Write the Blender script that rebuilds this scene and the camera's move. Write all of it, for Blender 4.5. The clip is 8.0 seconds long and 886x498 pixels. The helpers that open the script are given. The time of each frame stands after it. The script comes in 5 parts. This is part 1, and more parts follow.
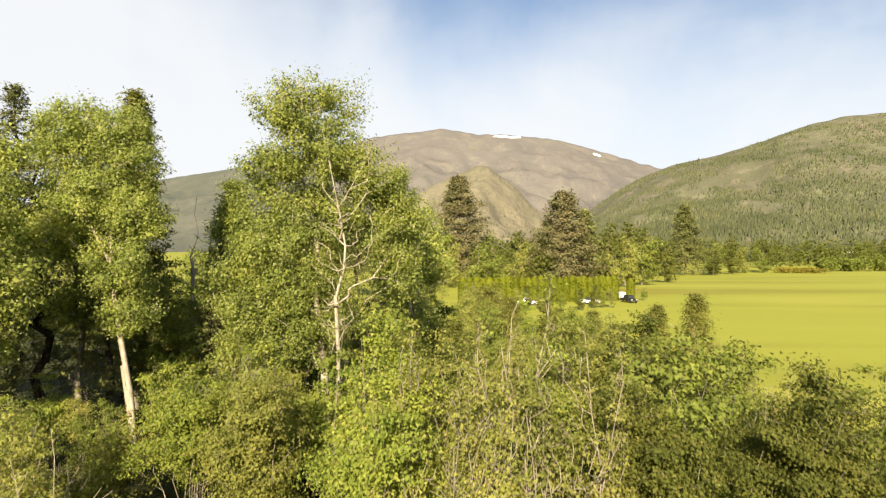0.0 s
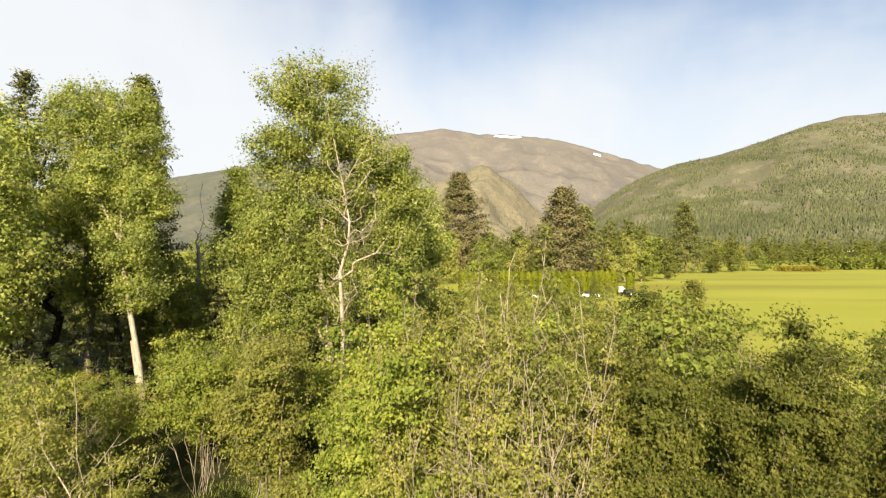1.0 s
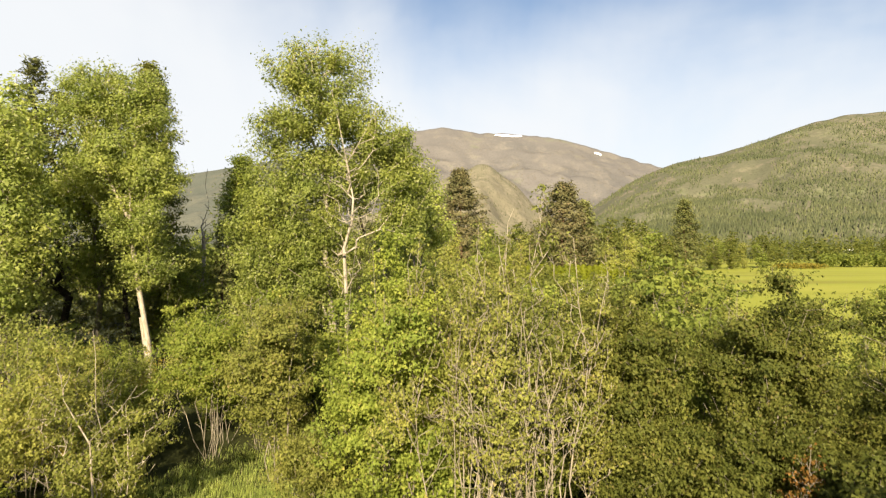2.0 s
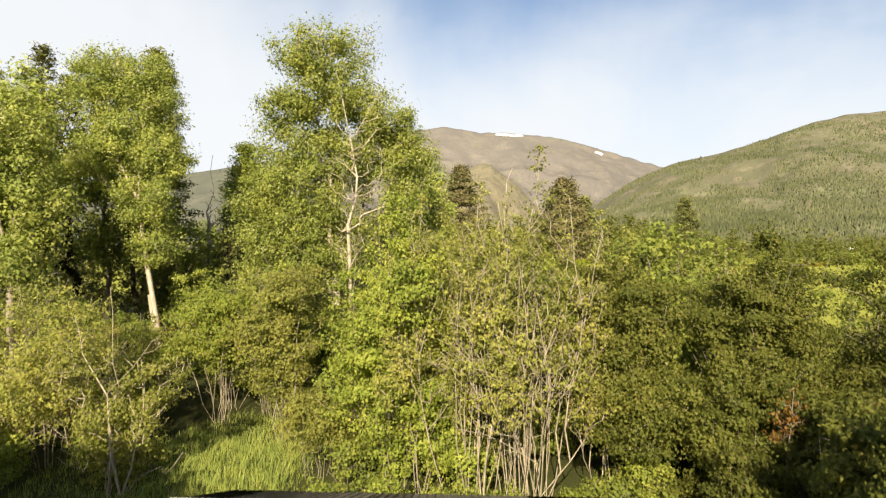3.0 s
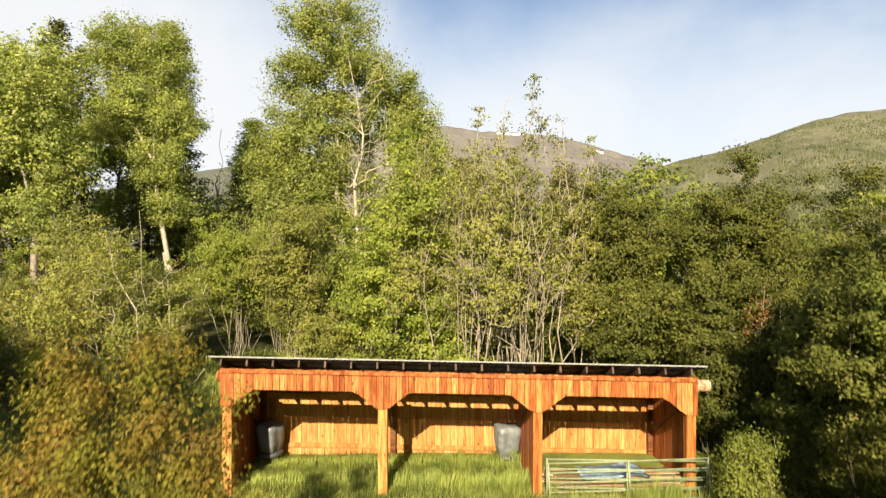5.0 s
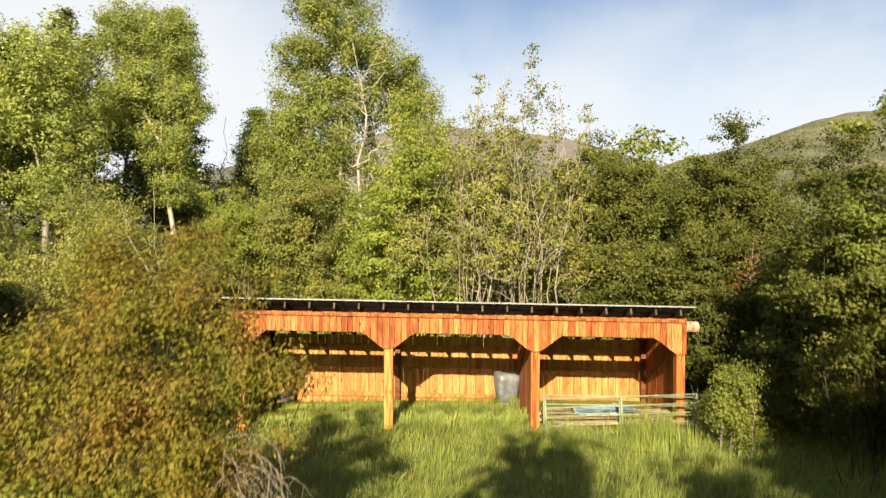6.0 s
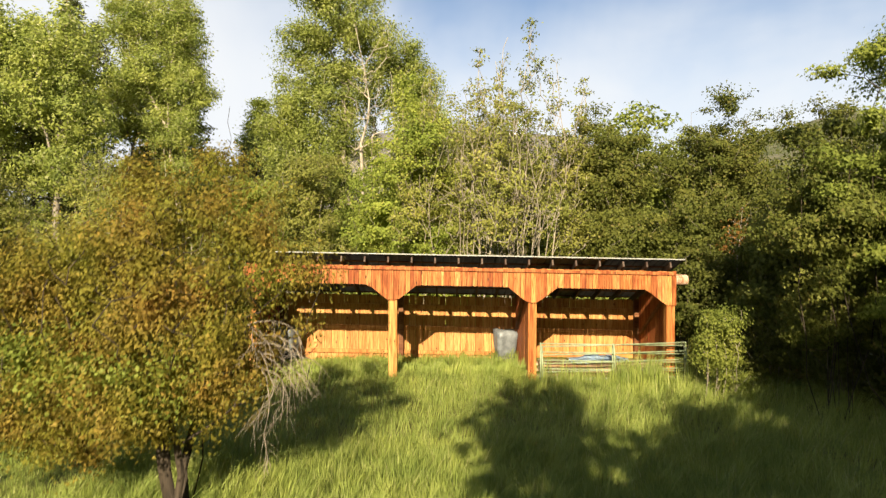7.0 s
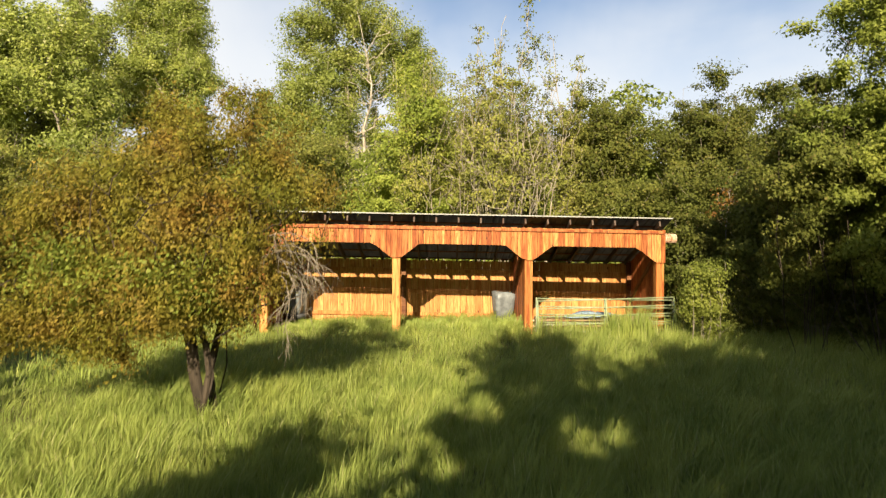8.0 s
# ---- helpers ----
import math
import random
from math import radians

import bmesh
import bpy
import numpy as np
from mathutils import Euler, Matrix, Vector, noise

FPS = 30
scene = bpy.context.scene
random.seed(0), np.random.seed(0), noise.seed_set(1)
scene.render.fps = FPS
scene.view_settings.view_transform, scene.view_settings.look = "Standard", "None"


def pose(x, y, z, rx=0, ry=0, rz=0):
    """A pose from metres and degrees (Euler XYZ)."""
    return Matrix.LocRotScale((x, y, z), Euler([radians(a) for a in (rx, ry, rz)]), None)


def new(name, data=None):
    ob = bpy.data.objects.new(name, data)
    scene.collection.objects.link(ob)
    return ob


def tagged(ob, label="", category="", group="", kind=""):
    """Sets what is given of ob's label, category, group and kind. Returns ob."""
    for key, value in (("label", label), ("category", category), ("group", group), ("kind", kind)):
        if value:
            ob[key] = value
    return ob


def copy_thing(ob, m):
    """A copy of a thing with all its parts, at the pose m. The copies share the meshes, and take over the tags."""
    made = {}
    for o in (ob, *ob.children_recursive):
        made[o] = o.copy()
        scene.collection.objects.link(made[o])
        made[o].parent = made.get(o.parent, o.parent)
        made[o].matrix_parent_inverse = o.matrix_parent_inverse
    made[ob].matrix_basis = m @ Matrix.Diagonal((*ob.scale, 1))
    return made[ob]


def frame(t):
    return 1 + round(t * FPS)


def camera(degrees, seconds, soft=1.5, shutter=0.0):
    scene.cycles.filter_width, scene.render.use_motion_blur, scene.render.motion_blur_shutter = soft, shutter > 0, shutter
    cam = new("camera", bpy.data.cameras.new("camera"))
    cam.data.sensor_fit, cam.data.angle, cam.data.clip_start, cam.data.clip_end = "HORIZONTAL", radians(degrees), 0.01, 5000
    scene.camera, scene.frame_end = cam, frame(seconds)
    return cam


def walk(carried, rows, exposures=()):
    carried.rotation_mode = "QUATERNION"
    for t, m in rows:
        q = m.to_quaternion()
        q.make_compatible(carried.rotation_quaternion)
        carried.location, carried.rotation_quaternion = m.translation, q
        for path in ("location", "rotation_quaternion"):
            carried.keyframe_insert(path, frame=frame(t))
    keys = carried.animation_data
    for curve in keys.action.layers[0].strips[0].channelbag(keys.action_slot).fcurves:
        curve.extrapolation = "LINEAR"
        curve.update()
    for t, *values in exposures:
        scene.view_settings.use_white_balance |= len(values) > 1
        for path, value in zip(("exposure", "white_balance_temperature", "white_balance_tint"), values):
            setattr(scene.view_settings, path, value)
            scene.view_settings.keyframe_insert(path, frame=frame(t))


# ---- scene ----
cam = camera(73.8, 8.0, soft=1.3, shutter=0.6)
METRES, EYE, TILT, LEAN, TURN = 10.7, 11.0, 0.0, 0.0, 0.0
EXPOSURE = 1.4
ROWS = [
    (0.0, 0.0, 0.0, 0.0, 0.0, 0.0, -0.0),
    (0.5, -0.0025, -0.0407, -0.054, 0.01, 0.01, -0.03),
    (1.0, -0.0035, -0.0778, -0.1064, 0.04, -0.0, -0.04),
    (1.5, -0.0047, -0.1146, -0.1574, 0.06, -0.05, -0.04),
    (3.0, -0.0085, -0.222, -0.3145, 0.18, -0.13, -0.11),
    (3.5, -0.0091, -0.2561, -0.3721, 0.21, -0.15, -0.1),
    (4.0, -0.0105, -0.2902, -0.4236, 0.23, -0.19, -0.08),
    (4.5, -0.0116, -0.3248, -0.4766, 0.25, -0.21, -0.07),
    (6.0, -0.0166, -0.4255, -0.6409, 0.34, -0.18, -0.09),
    (6.5, -0.018, -0.4593, -0.6908, 0.37, -0.21, -0.09),
    (7.0, -0.0181, -0.4904, -0.736, 0.41, -0.23, -0.08),
    (7.5, -0.0176, -0.5248, -0.7814, 0.45, -0.24, -0.07),
    (8.0, -0.0175, -0.5604, -0.827, 0.49, -0.27, -0.06),
]
walk(cam, [(t, pose(0, 0, EYE, TILT, LEAN, TURN) @ pose(METRES * x, METRES * y, METRES * z, 90 + pitch, roll, yaw)) for t, x, y, z, yaw, pitch, roll in ROWS],
     exposures=[(0.0, EXPOSURE), (8.0, EXPOSURE)])

# ---- light ----
SUN_ELEV, SUN_TURN = 29.0, 8.3          # degrees above the ground, degrees that it stands to the left of straight behind
sun_way = Vector((math.sin(radians(SUN_TURN)), math.cos(radians(SUN_TURN)), -math.tan(radians(SUN_ELEV)))).normalized()
sun_data = bpy.data.lights.new("sun", "SUN")
sun_data.energy, sun_data.angle, sun_data.color = 5.0, radians(0.5), (1.0, 0.85, 0.6)
sun = new("sun", sun_data)
sun.rotation_mode = "QUATERNION"
sun.rotation_quaternion = sun_way.to_track_quat("-Z", "Y")
sun.location = (-6, -40, 30)

world = bpy.data.worlds.new("sky")
scene.world = world
world.use_nodes = True
wt = world.node_tree
wt.nodes.clear()


def wnode(kind, **values):
    n = wt.nodes.new(kind)
    for key, value in values.items():
        n.inputs[key].default_value = value
    return n


sky = wt.nodes.new("ShaderNodeTexSky")
sky.sky_type, sky.sun_disc = "NISHITA", False
sky.sun_elevation, sky.sun_rotation = radians(SUN_ELEV), radians(180 + SUN_TURN)
sky.air_density, sky.dust_density, sky.ozone_density = 1.0, 1.2, 1.5
coords = wt.nodes.new("ShaderNodeTexCoord")


def wmath(op, a, b=0.0):
    n = wt.nodes.new("ShaderNodeMath")
    n.operation = op
    for i, v in enumerate((a, b)):
        if isinstance(v, (int, float)):
            n.inputs[i].default_value = v
        else:
            wt.links.new(v, n.inputs[i])
    return n.outputs[0]


def wnoise(scale, detail, stretch, shift, rough=0.5, distort=0.0):
    mp = wt.nodes.new("ShaderNodeMapping")
    mp.inputs["Scale"].default_value, mp.inputs["Location"].default_value = stretch, shift
    wt.links.new(coords.outputs["Generated"], mp.inputs["Vector"])
    n = wnode("ShaderNodeTexNoise", Scale=scale, Detail=detail, Roughness=rough, Distortion=distort)
    wt.links.new(mp.outputs["Vector"], n.inputs["Vector"])
    return n.outputs["Fac"]


split = wt.nodes.new("ShaderNodeSeparateXYZ")
wt.links.new(coords.outputs["Generated"], split.inputs[0])
wisps = wnoise(2.6, 5.0, (1.0, 0.7, 1.5), (0.37, 0.15, 0.0), 0.5, 0.3)
streaks = wnoise(2.2, 4.0, (2.6, 0.7, 0.7), (1.3, 0.4, 0.2), 0.5, 0.2)


def clear_gap(x, z, wide, high):
    """One blue opening in the thin high cloud."""
    u = wmath("DIVIDE", wmath("SUBTRACT", split.outputs["X"], x), wide)
    w = wmath("DIVIDE", wmath("SUBTRACT", split.outputs["Z"], z), high)
    far = wmath("ADD", wmath("MULTIPLY", u, u), wmath("MULTIPLY", w, w))
    return wmath("POWER", 2.718, wmath("MULTIPLY", far, -1.0))


low = wt.nodes.new("ShaderNodeMapRange")          # thicker veil towards the horizon
low.inputs["From Min"].default_value, low.inputs["From Max"].default_value = 0.1, 0.5
low.inputs["To Min"].default_value, low.inputs["To Max"].default_value = 0.62, 0.2
wt.links.new(split.outputs["Z"], low.inputs["Value"])
high = wt.nodes.new("ShaderNodeMapRange")         # and clear blue overhead
high.inputs["From Min"].default_value, high.inputs["From Max"].default_value = 0.45, 0.85
high.inputs["To Min"].default_value, high.inputs["To Max"].default_value = 0.0, -0.55
wt.links.new(split.outputs["Z"], high.inputs["Value"])
thick = wmath("ADD", wmath("ADD", low.outputs["Result"], high.outputs["Result"]), wmath("MULTIPLY", wmath("SUBTRACT", wisps, 0.5), 0.9))
thick = wmath("ADD", thick, wmath("MULTIPLY", wmath("SUBTRACT", streaks, 0.5), 0.5))
thick = wmath("SUBTRACT", thick, wmath("MULTIPLY", clear_gap(0.03, 0.43, 0.26, 0.12), 0.37))
thick = wmath("SUBTRACT", thick, wmath("MULTIPLY", clear_gap(0.56, 0.36, 0.3, 0.17), 0.3))
thick = wmath("ADD", thick, wmath("MULTIPLY", clear_gap(-0.5, 0.28, 0.25, 0.2), 0.1))
thick = wmath("ADD", thick, wmath("MULTIPLY", clear_gap(0.2, 0.24, 0.1, 0.06), 0.12))
cover = wt.nodes.new("ShaderNodeMapRange")
cover.interpolation_type = "SMOOTHSTEP"
cover.inputs["From Min"].default_value, cover.inputs["From Max"].default_value = -0.25, 0.62
cover.inputs["To Min"].default_value, cover.inputs["To Max"].default_value = 0.02, 0.94
wt.links.new(thick, cover.inputs["Value"])
blend = wt.nodes.new("ShaderNodeMix")
blend.data_type = "RGBA"
blend.inputs[7].default_value = (6.3, 6.4, 6.5, 1)
wt.links.new(cover.outputs["Result"], blend.inputs[0])
wt.links.new(sky.outputs[0], blend.inputs[6])
glow = wnode("ShaderNodeBackground", Strength=0.0575)
wt.links.new(blend.outputs[2], glow.inputs["Color"])
wout = wt.nodes.new("ShaderNodeOutputWorld")
wt.links.new(glow.outputs[0], wout.inputs["Surface"])

# ---- materials ----
def shader(name):
    m = bpy.data.materials.new(name)
    m.use_nodes = True
    t = m.node_tree
    t.nodes.clear()
    out = t.nodes.new("ShaderNodeOutputMaterial")
    return m, t, out


def ramp_node(t, fac, stops):
    r = t.nodes.new("ShaderNodeValToRGB")
    while len(r.color_ramp.elements) < len(stops):
        r.color_ramp.elements.new(0.5)
    for e, (p, c) in zip(r.color_ramp.elements, stops):
        e.position, e.color = p, (*c, 1)
    t.links.new(fac, r.inputs[0])
    return r.outputs[0]


def noise_node(t, vec, scale, detail=4.0, rough=0.55, distort=0.0):
    n = t.nodes.new("ShaderNodeTexNoise")
    n.inputs["Scale"].default_value, n.inputs["Detail"].default_value = scale, detail
    n.inputs["Roughness"].default_value, n.inputs["Distortion"].default_value = rough, distort
    if vec is not None:
        t.links.new(vec, n.inputs["Vector"])
    return n.outputs["Fac"]


def math_node(t, op, a, b):
    n = t.nodes.new("ShaderNodeMath")
    n.operation = op
    for i, v in enumerate((a, b)):
        if isinstance(v, (int, float)):
            n.inputs[i].default_value = v
        else:
            t.links.new(v, n.inputs[i])
    return n.outputs[0]


def range_node(t, v, a, b, c=0.0, d=1.0):
    n = t.nodes.new("ShaderNodeMapRange")
    for key, x in (("From Min", a), ("From Max", b), ("To Min", c), ("To Max", d)):
        n.inputs[key].default_value = x
    t.links.new(v, n.inputs["Value"])
    return n.outputs["Result"]


def mix_node(t, fac, a, b, how="MIX"):
    n = t.nodes.new("ShaderNodeMix")
    n.data_type, n.blend_type = "RGBA", how
    for i, v in ((0, fac), (6, a), (7, b)):
        if isinstance(v, (int, float)):
            n.inputs[i].default_value = v
        elif isinstance(v, tuple):
            n.inputs[i].default_value = (*v, 1)
        else:
            t.links.new(v, n.inputs[i])
    return n.outputs[2]


def surface(t, out, colour, rough=0.6, metal=0.0, spec=0.4, bump=None, strength=0.3, distance=0.01):
    p = t.nodes.new("ShaderNodeBsdfPrincipled")
    if isinstance(colour, tuple):
        p.inputs["Base Color"].default_value = (*colour, 1)
    else:
        t.links.new(colour, p.inputs["Base Color"])
    if isinstance(rough, (int, float)):
        p.inputs["Roughness"].default_value = rough
    else:
        t.links.new(rough, p.inputs["Roughness"])
    p.inputs["Metallic"].default_value, p.inputs["Specular IOR Level"].default_value = metal, spec
    if bump is not None:
        b = t.nodes.new("ShaderNodeBump")
        b.inputs["Strength"].default_value, b.inputs["Distance"].default_value = strength, distance
        t.links.new(bump, b.inputs["Height"])
        t.links.new(b.outputs[0], p.inputs["Normal"])
    t.links.new(p.outputs[0], out.inputs[0])
    return p


def leaf_material(name, dark, mid, light, odd=None, through_light=0.5, rough=0.6, patch=0.7, drift=(0.515, 0.488)):
    """Leaves: each its own shade, patches of lighter growth, some light let through."""
    m, t, out = shader(name)
    g = t.nodes.new("ShaderNodeNewGeometry")
    blend = lambda a, b, f: tuple(p + (q - p) * f for p, q in zip(a, b))
    stops = [(0.0, blend(dark, mid, 0.35)), (0.45, mid), (0.86, blend(light, mid, 0.45))]
    if odd:
        stops += [(0.95, blend(light, mid, 0.45)), (0.97, blend(odd, mid, 0.3))]
    c = ramp_node(t, g.outputs["Random Per Island"], stops)
    pos = g.outputs["Position"]
    big = noise_node(t, pos, patch, 3.0)
    shade = range_node(t, big, 0.3, 0.7, 0.84, 1.3)
    ob = t.nodes.new("ShaderNodeObjectInfo")
    each = range_node(t, ob.outputs["Random"], 0, 1, 0.85, 1.15)
    hsv = t.nodes.new("ShaderNodeHueSaturation")
    t.links.new(c, hsv.inputs["Color"])
    t.links.new(math_node(t, "MULTIPLY", shade, each), hsv.inputs["Value"])
    t.links.new(range_node(t, big, 0.3, 0.7, *drift), hsv.inputs["Hue"])
    p = surface(t, out, hsv.outputs[0], rough, spec=0.16)
    tr = t.nodes.new("ShaderNodeBsdfTranslucent")
    t.links.new(hsv.outputs[0], tr.inputs["Color"])
    mx = t.nodes.new("ShaderNodeMixShader")
    mx.inputs[0].default_value = through_light
    t.links.new(p.outputs[0], mx.inputs[1])
    t.links.new(tr.outputs[0], mx.inputs[2])
    t.links.new(mx.outputs[0], out.inputs[0])
    return m


def bark_material(name, dark, light, scale=9.0):
    m, t, out = shader(name)
    co = t.nodes.new("ShaderNodeTexCoord")
    mp = t.nodes.new("ShaderNodeMapping")
    mp.inputs["Scale"].default_value = (1, 1, 0.25)
    t.links.new(co.outputs["Object"], mp.inputs[0])
    n = noise_node(t, mp.outputs[0], scale, 6, 0.65, 0.6)
    c = ramp_node(t, n, [(0.3, dark), (0.62, light)])
    surface(t, out, c, 0.85, spec=0.2, bump=n, strength=0.6, distance=0.03)
    return m


def wood_material(name, tones, scale=1.0, along=(1, 1, 0.08), rough=0.62, wear=0.9):
    """Stained boards: each board its own tone, grain along its length, a few knots and weathered streaks."""
    m, t, out = shader(name)
    co = t.nodes.new("ShaderNodeTexCoord")
    ob = t.nodes.new("ShaderNodeObjectInfo")
    sh = t.nodes.new("ShaderNodeVectorMath")
    sh.operation = "ADD"
    far = t.nodes.new("ShaderNodeVectorMath")
    far.operation = "SCALE"
    far.inputs[0].default_value = (13.0, 29.0, 17.0)
    t.links.new(ob.outputs["Random"], far.inputs["Scale"])
    t.links.new(co.outputs["Object"], sh.inputs[0])
    t.links.new(far.outputs[0], sh.inputs[1])
    mp = t.nodes.new("ShaderNodeMapping")
    mp.inputs["Scale"].default_value = along
    t.links.new(sh.outputs[0], mp.inputs[0])
    grain = noise_node(t, mp.outputs[0], 34 * scale, 5, 0.6, 0.8)
    blotch = noise_node(t, mp.outputs[0], 5 * scale, 4, 0.6)
    knots = t.nodes.new("ShaderNodeTexVoronoi")
    knots.inputs["Scale"].default_value = 3.2
    kmap = t.nodes.new("ShaderNodeMapping")
    kmap.inputs["Scale"].default_value = (1.6, 1.6, 0.9)
    t.links.new(sh.outputs[0], kmap.inputs[0])
    t.links.new(kmap.outputs[0], knots.inputs["Vector"])
    base = ramp_node(t, ob.outputs["Random"], [(i / (len(tones) - 1) if len(tones) > 1 else 0, c) for i, c in enumerate(tones)])
    base = mix_node(t, range_node(t, grain, 0.42, 0.6, 0.0, wear), base, (0.5, 0.33, 0.2), "MULTIPLY")
    base = mix_node(t, range_node(t, blotch, 0.44, 0.6, 0.0, wear), base, (0.6, 0.4, 0.3), "MULTIPLY")
    base = mix_node(t, range_node(t, knots.outputs["Distance"], 0.07, 0.13, 0.85, 0.0), base, (0.07, 0.022, 0.01))
    surface(t, out, base, rough, spec=0.25, bump=grain, strength=0.35, distance=0.004)
    return m


def plain_material(name, colour, rough=0.5, metal=0.0, vary=0.25, scale=6.0, bump=0.15):
    m, t, out = shader(name)
    co = t.nodes.new("ShaderNodeTexCoord")
    n = noise_node(t, co.outputs["Object"], scale, 6, 0.6)
    dull = tuple(c * (1 - vary) for c in colour)
    bright = tuple(min(1, c * (1 + vary)) for c in colour)
    c = ramp_node(t, n, [(0.3, dull), (0.7, bright)])
    surface(t, out, c, range_node(t, n, 0.2, 0.8, rough * 0.85, min(1, rough * 1.2)), metal, bump=n, strength=bump, distance=0.01)
    return m


LEAF_ALDER = leaf_material("alder_leaves", (0.141, 0.175, 0.030), (0.244, 0.288, 0.046), (0.363, 0.384, 0.085), (0.413, 0.345, 0.101))
LEAF_WILLOW = leaf_material("willow_leaves", (0.163, 0.173, 0.040), (0.262, 0.272, 0.058), (0.380, 0.380, 0.098), (0.372, 0.286, 0.128))
# own green of the dark alders; stands in for shade on the shaded shrubs
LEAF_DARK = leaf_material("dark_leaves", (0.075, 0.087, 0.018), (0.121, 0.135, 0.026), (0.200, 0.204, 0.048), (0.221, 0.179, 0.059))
LEAF_COTTON = leaf_material("cottonwood_leaves", (0.157, 0.192, 0.04), (0.285, 0.325, 0.065), (0.43, 0.45, 0.15), (0.55, 0.53, 0.29), rough=0.5)
LEAF_RUST = leaf_material("withered_leaves", (0.16, 0.07, 0.02), (0.3, 0.14, 0.035), (0.42, 0.22, 0.06))
LEAF_OLD = leaf_material("turning_leaves", (0.115, 0.092, 0.021), (0.262, 0.2, 0.036), (0.36, 0.268, 0.05), (0.44, 0.3, 0.06), patch=1.5, drift=(0.558, 0.476))
LEAF_BRIGHT = leaf_material("bright_leaves", (0.115, 0.145, 0.028), (0.19, 0.222, 0.04), (0.285, 0.305, 0.07))
NEEDLES = leaf_material("pine_needles", (0.085, 0.095, 0.03), (0.14, 0.15, 0.044), (0.195, 0.2, 0.066), (0.2, 0.155, 0.075), through_light=0.2, patch=0.35)
NEEDLES_RUST = leaf_material("rusty_needles", (0.1, 0.095, 0.042), (0.15, 0.138, 0.058), (0.2, 0.172, 0.076), (0.24, 0.16, 0.088), through_light=0.15, patch=0.15)
HEDGE = leaf_material("hedge_leaves", (0.15, 0.172, 0.0105), (0.17, 0.19, 0.012), (0.195, 0.21, 0.0145), patch=0.25, drift=(0.507, 0.496))
NEEDLES_YOUNG = leaf_material("young_needles", (0.13, 0.14, 0.032), (0.2, 0.205, 0.045), (0.28, 0.27, 0.07), through_light=0.45)
GRASS = leaf_material("grass_blades", (0.17, 0.215, 0.042), (0.26, 0.31, 0.068), (0.36, 0.395, 0.12), (0.48, 0.45, 0.22), through_light=0.4, patch=1.7)
BARK_PALE = bark_material("pale_bark", (0.175, 0.14, 0.1), (0.45, 0.395, 0.3))
BARK_STEM = bark_material("stem_bark", (0.14, 0.115, 0.08), (0.36, 0.315, 0.235))
BARK_GREY = bark_material("grey_bark", (0.107, 0.09, 0.066), (0.295, 0.254, 0.197))
BARK_DRY = bark_material("dry_bark", (0.1, 0.08, 0.06), (0.3, 0.25, 0.19))
BARK_DARK = bark_material("dark_bark", (0.0164, 0.0131, 0.0098), (0.07, 0.053, 0.0369))
BARK_RED = bark_material("red_bark", (0.098, 0.0492, 0.0287), (0.246, 0.139, 0.082))
BOARD = wood_material("stained_boards", [(0.45, 0.18, 0.05), (0.55, 0.25, 0.073), (0.38, 0.125, 0.036), (0.6, 0.3, 0.1), (0.44, 0.165, 0.045), (0.56, 0.265, 0.078), (0.33, 0.105, 0.03), (0.49, 0.21, 0.058)])
BOARD_BACK = wood_material("wall_boards", [(0.53, 0.262, 0.083), (0.56, 0.3, 0.1), (0.5, 0.235, 0.07), (0.58, 0.335, 0.122)], wear=0.65)
BOARD_SIDE = wood_material("side_boards", [(0.41, 0.139, 0.0410), (0.344, 0.107, 0.0328), (0.459, 0.18, 0.057)])
POST = wood_material("posts", [(0.6, 0.31, 0.095), (0.55, 0.26, 0.075)], 0.6)
TIMBER = wood_material("rough_timber", [(0.18, 0.082, 0.0328), (0.23, 0.107, 0.0451), (0.148, 0.066, 0.0287)], 0.6, (0.08, 1, 1))
# darker and greyer than the other timber
RAFTER = wood_material("dark_rafters", [(0.085, 0.06, 0.045), (0.11, 0.08, 0.058), (0.07, 0.05, 0.038)], 0.6, (1, 0.08, 1))
LOGEND = wood_material("cut_log", [(0.615, 0.451, 0.328), (0.59, 0.41, 0.295)], 1.5)
STEEL = plain_material("weathered_steel", (0.131, 0.119, 0.098), 0.7, 0.35, 0.45, 3.0)
# pale tone stands in for sky light on the roof's metal edge
ROOF_EDGE = plain_material("lit_edge_metal", (0.344, 0.344, 0.312), 0.55, 0.2, 0.25, 5.0)
GATE = plain_material("faded_green_paint", (0.22, 0.26, 0.15), 0.5, 0.0, 0.35, 9.0)
TARP = plain_material("blue_tarp", (0.42, 0.54, 0.66), 0.5, 0.0, 0.25, 7.0)
GREYTARP = plain_material("grey_plastic", (0.14, 0.15, 0.155), 0.45, 0.0, 0.4, 7.0)
DARKPLASTIC = plain_material("dark_plastic", (0.0492, 0.0492, 0.051), 0.45, 0.0, 0.3, 7.0)
OLDWOOD = wood_material("old_planks", [(0.44, 0.39, 0.27), (0.5, 0.43, 0.3), (0.38, 0.32, 0.2)], 0.8, (0.08, 1, 1))
WHITE = plain_material("white_paint", (0.75, 0.75, 0.73), 0.35, 0.0, 0.08)
BLACK = plain_material("black_paint", (0.02, 0.02, 0.022), 0.25, 0.0, 0.2)
TYRE = plain_material("tyre_rubber", (0.02, 0.02, 0.02), 0.85, 0.0, 0.2)
WINDOW = plain_material("dark_glass", (0.03, 0.035, 0.04), 0.08, 0.0, 0.1, bump=0.0)


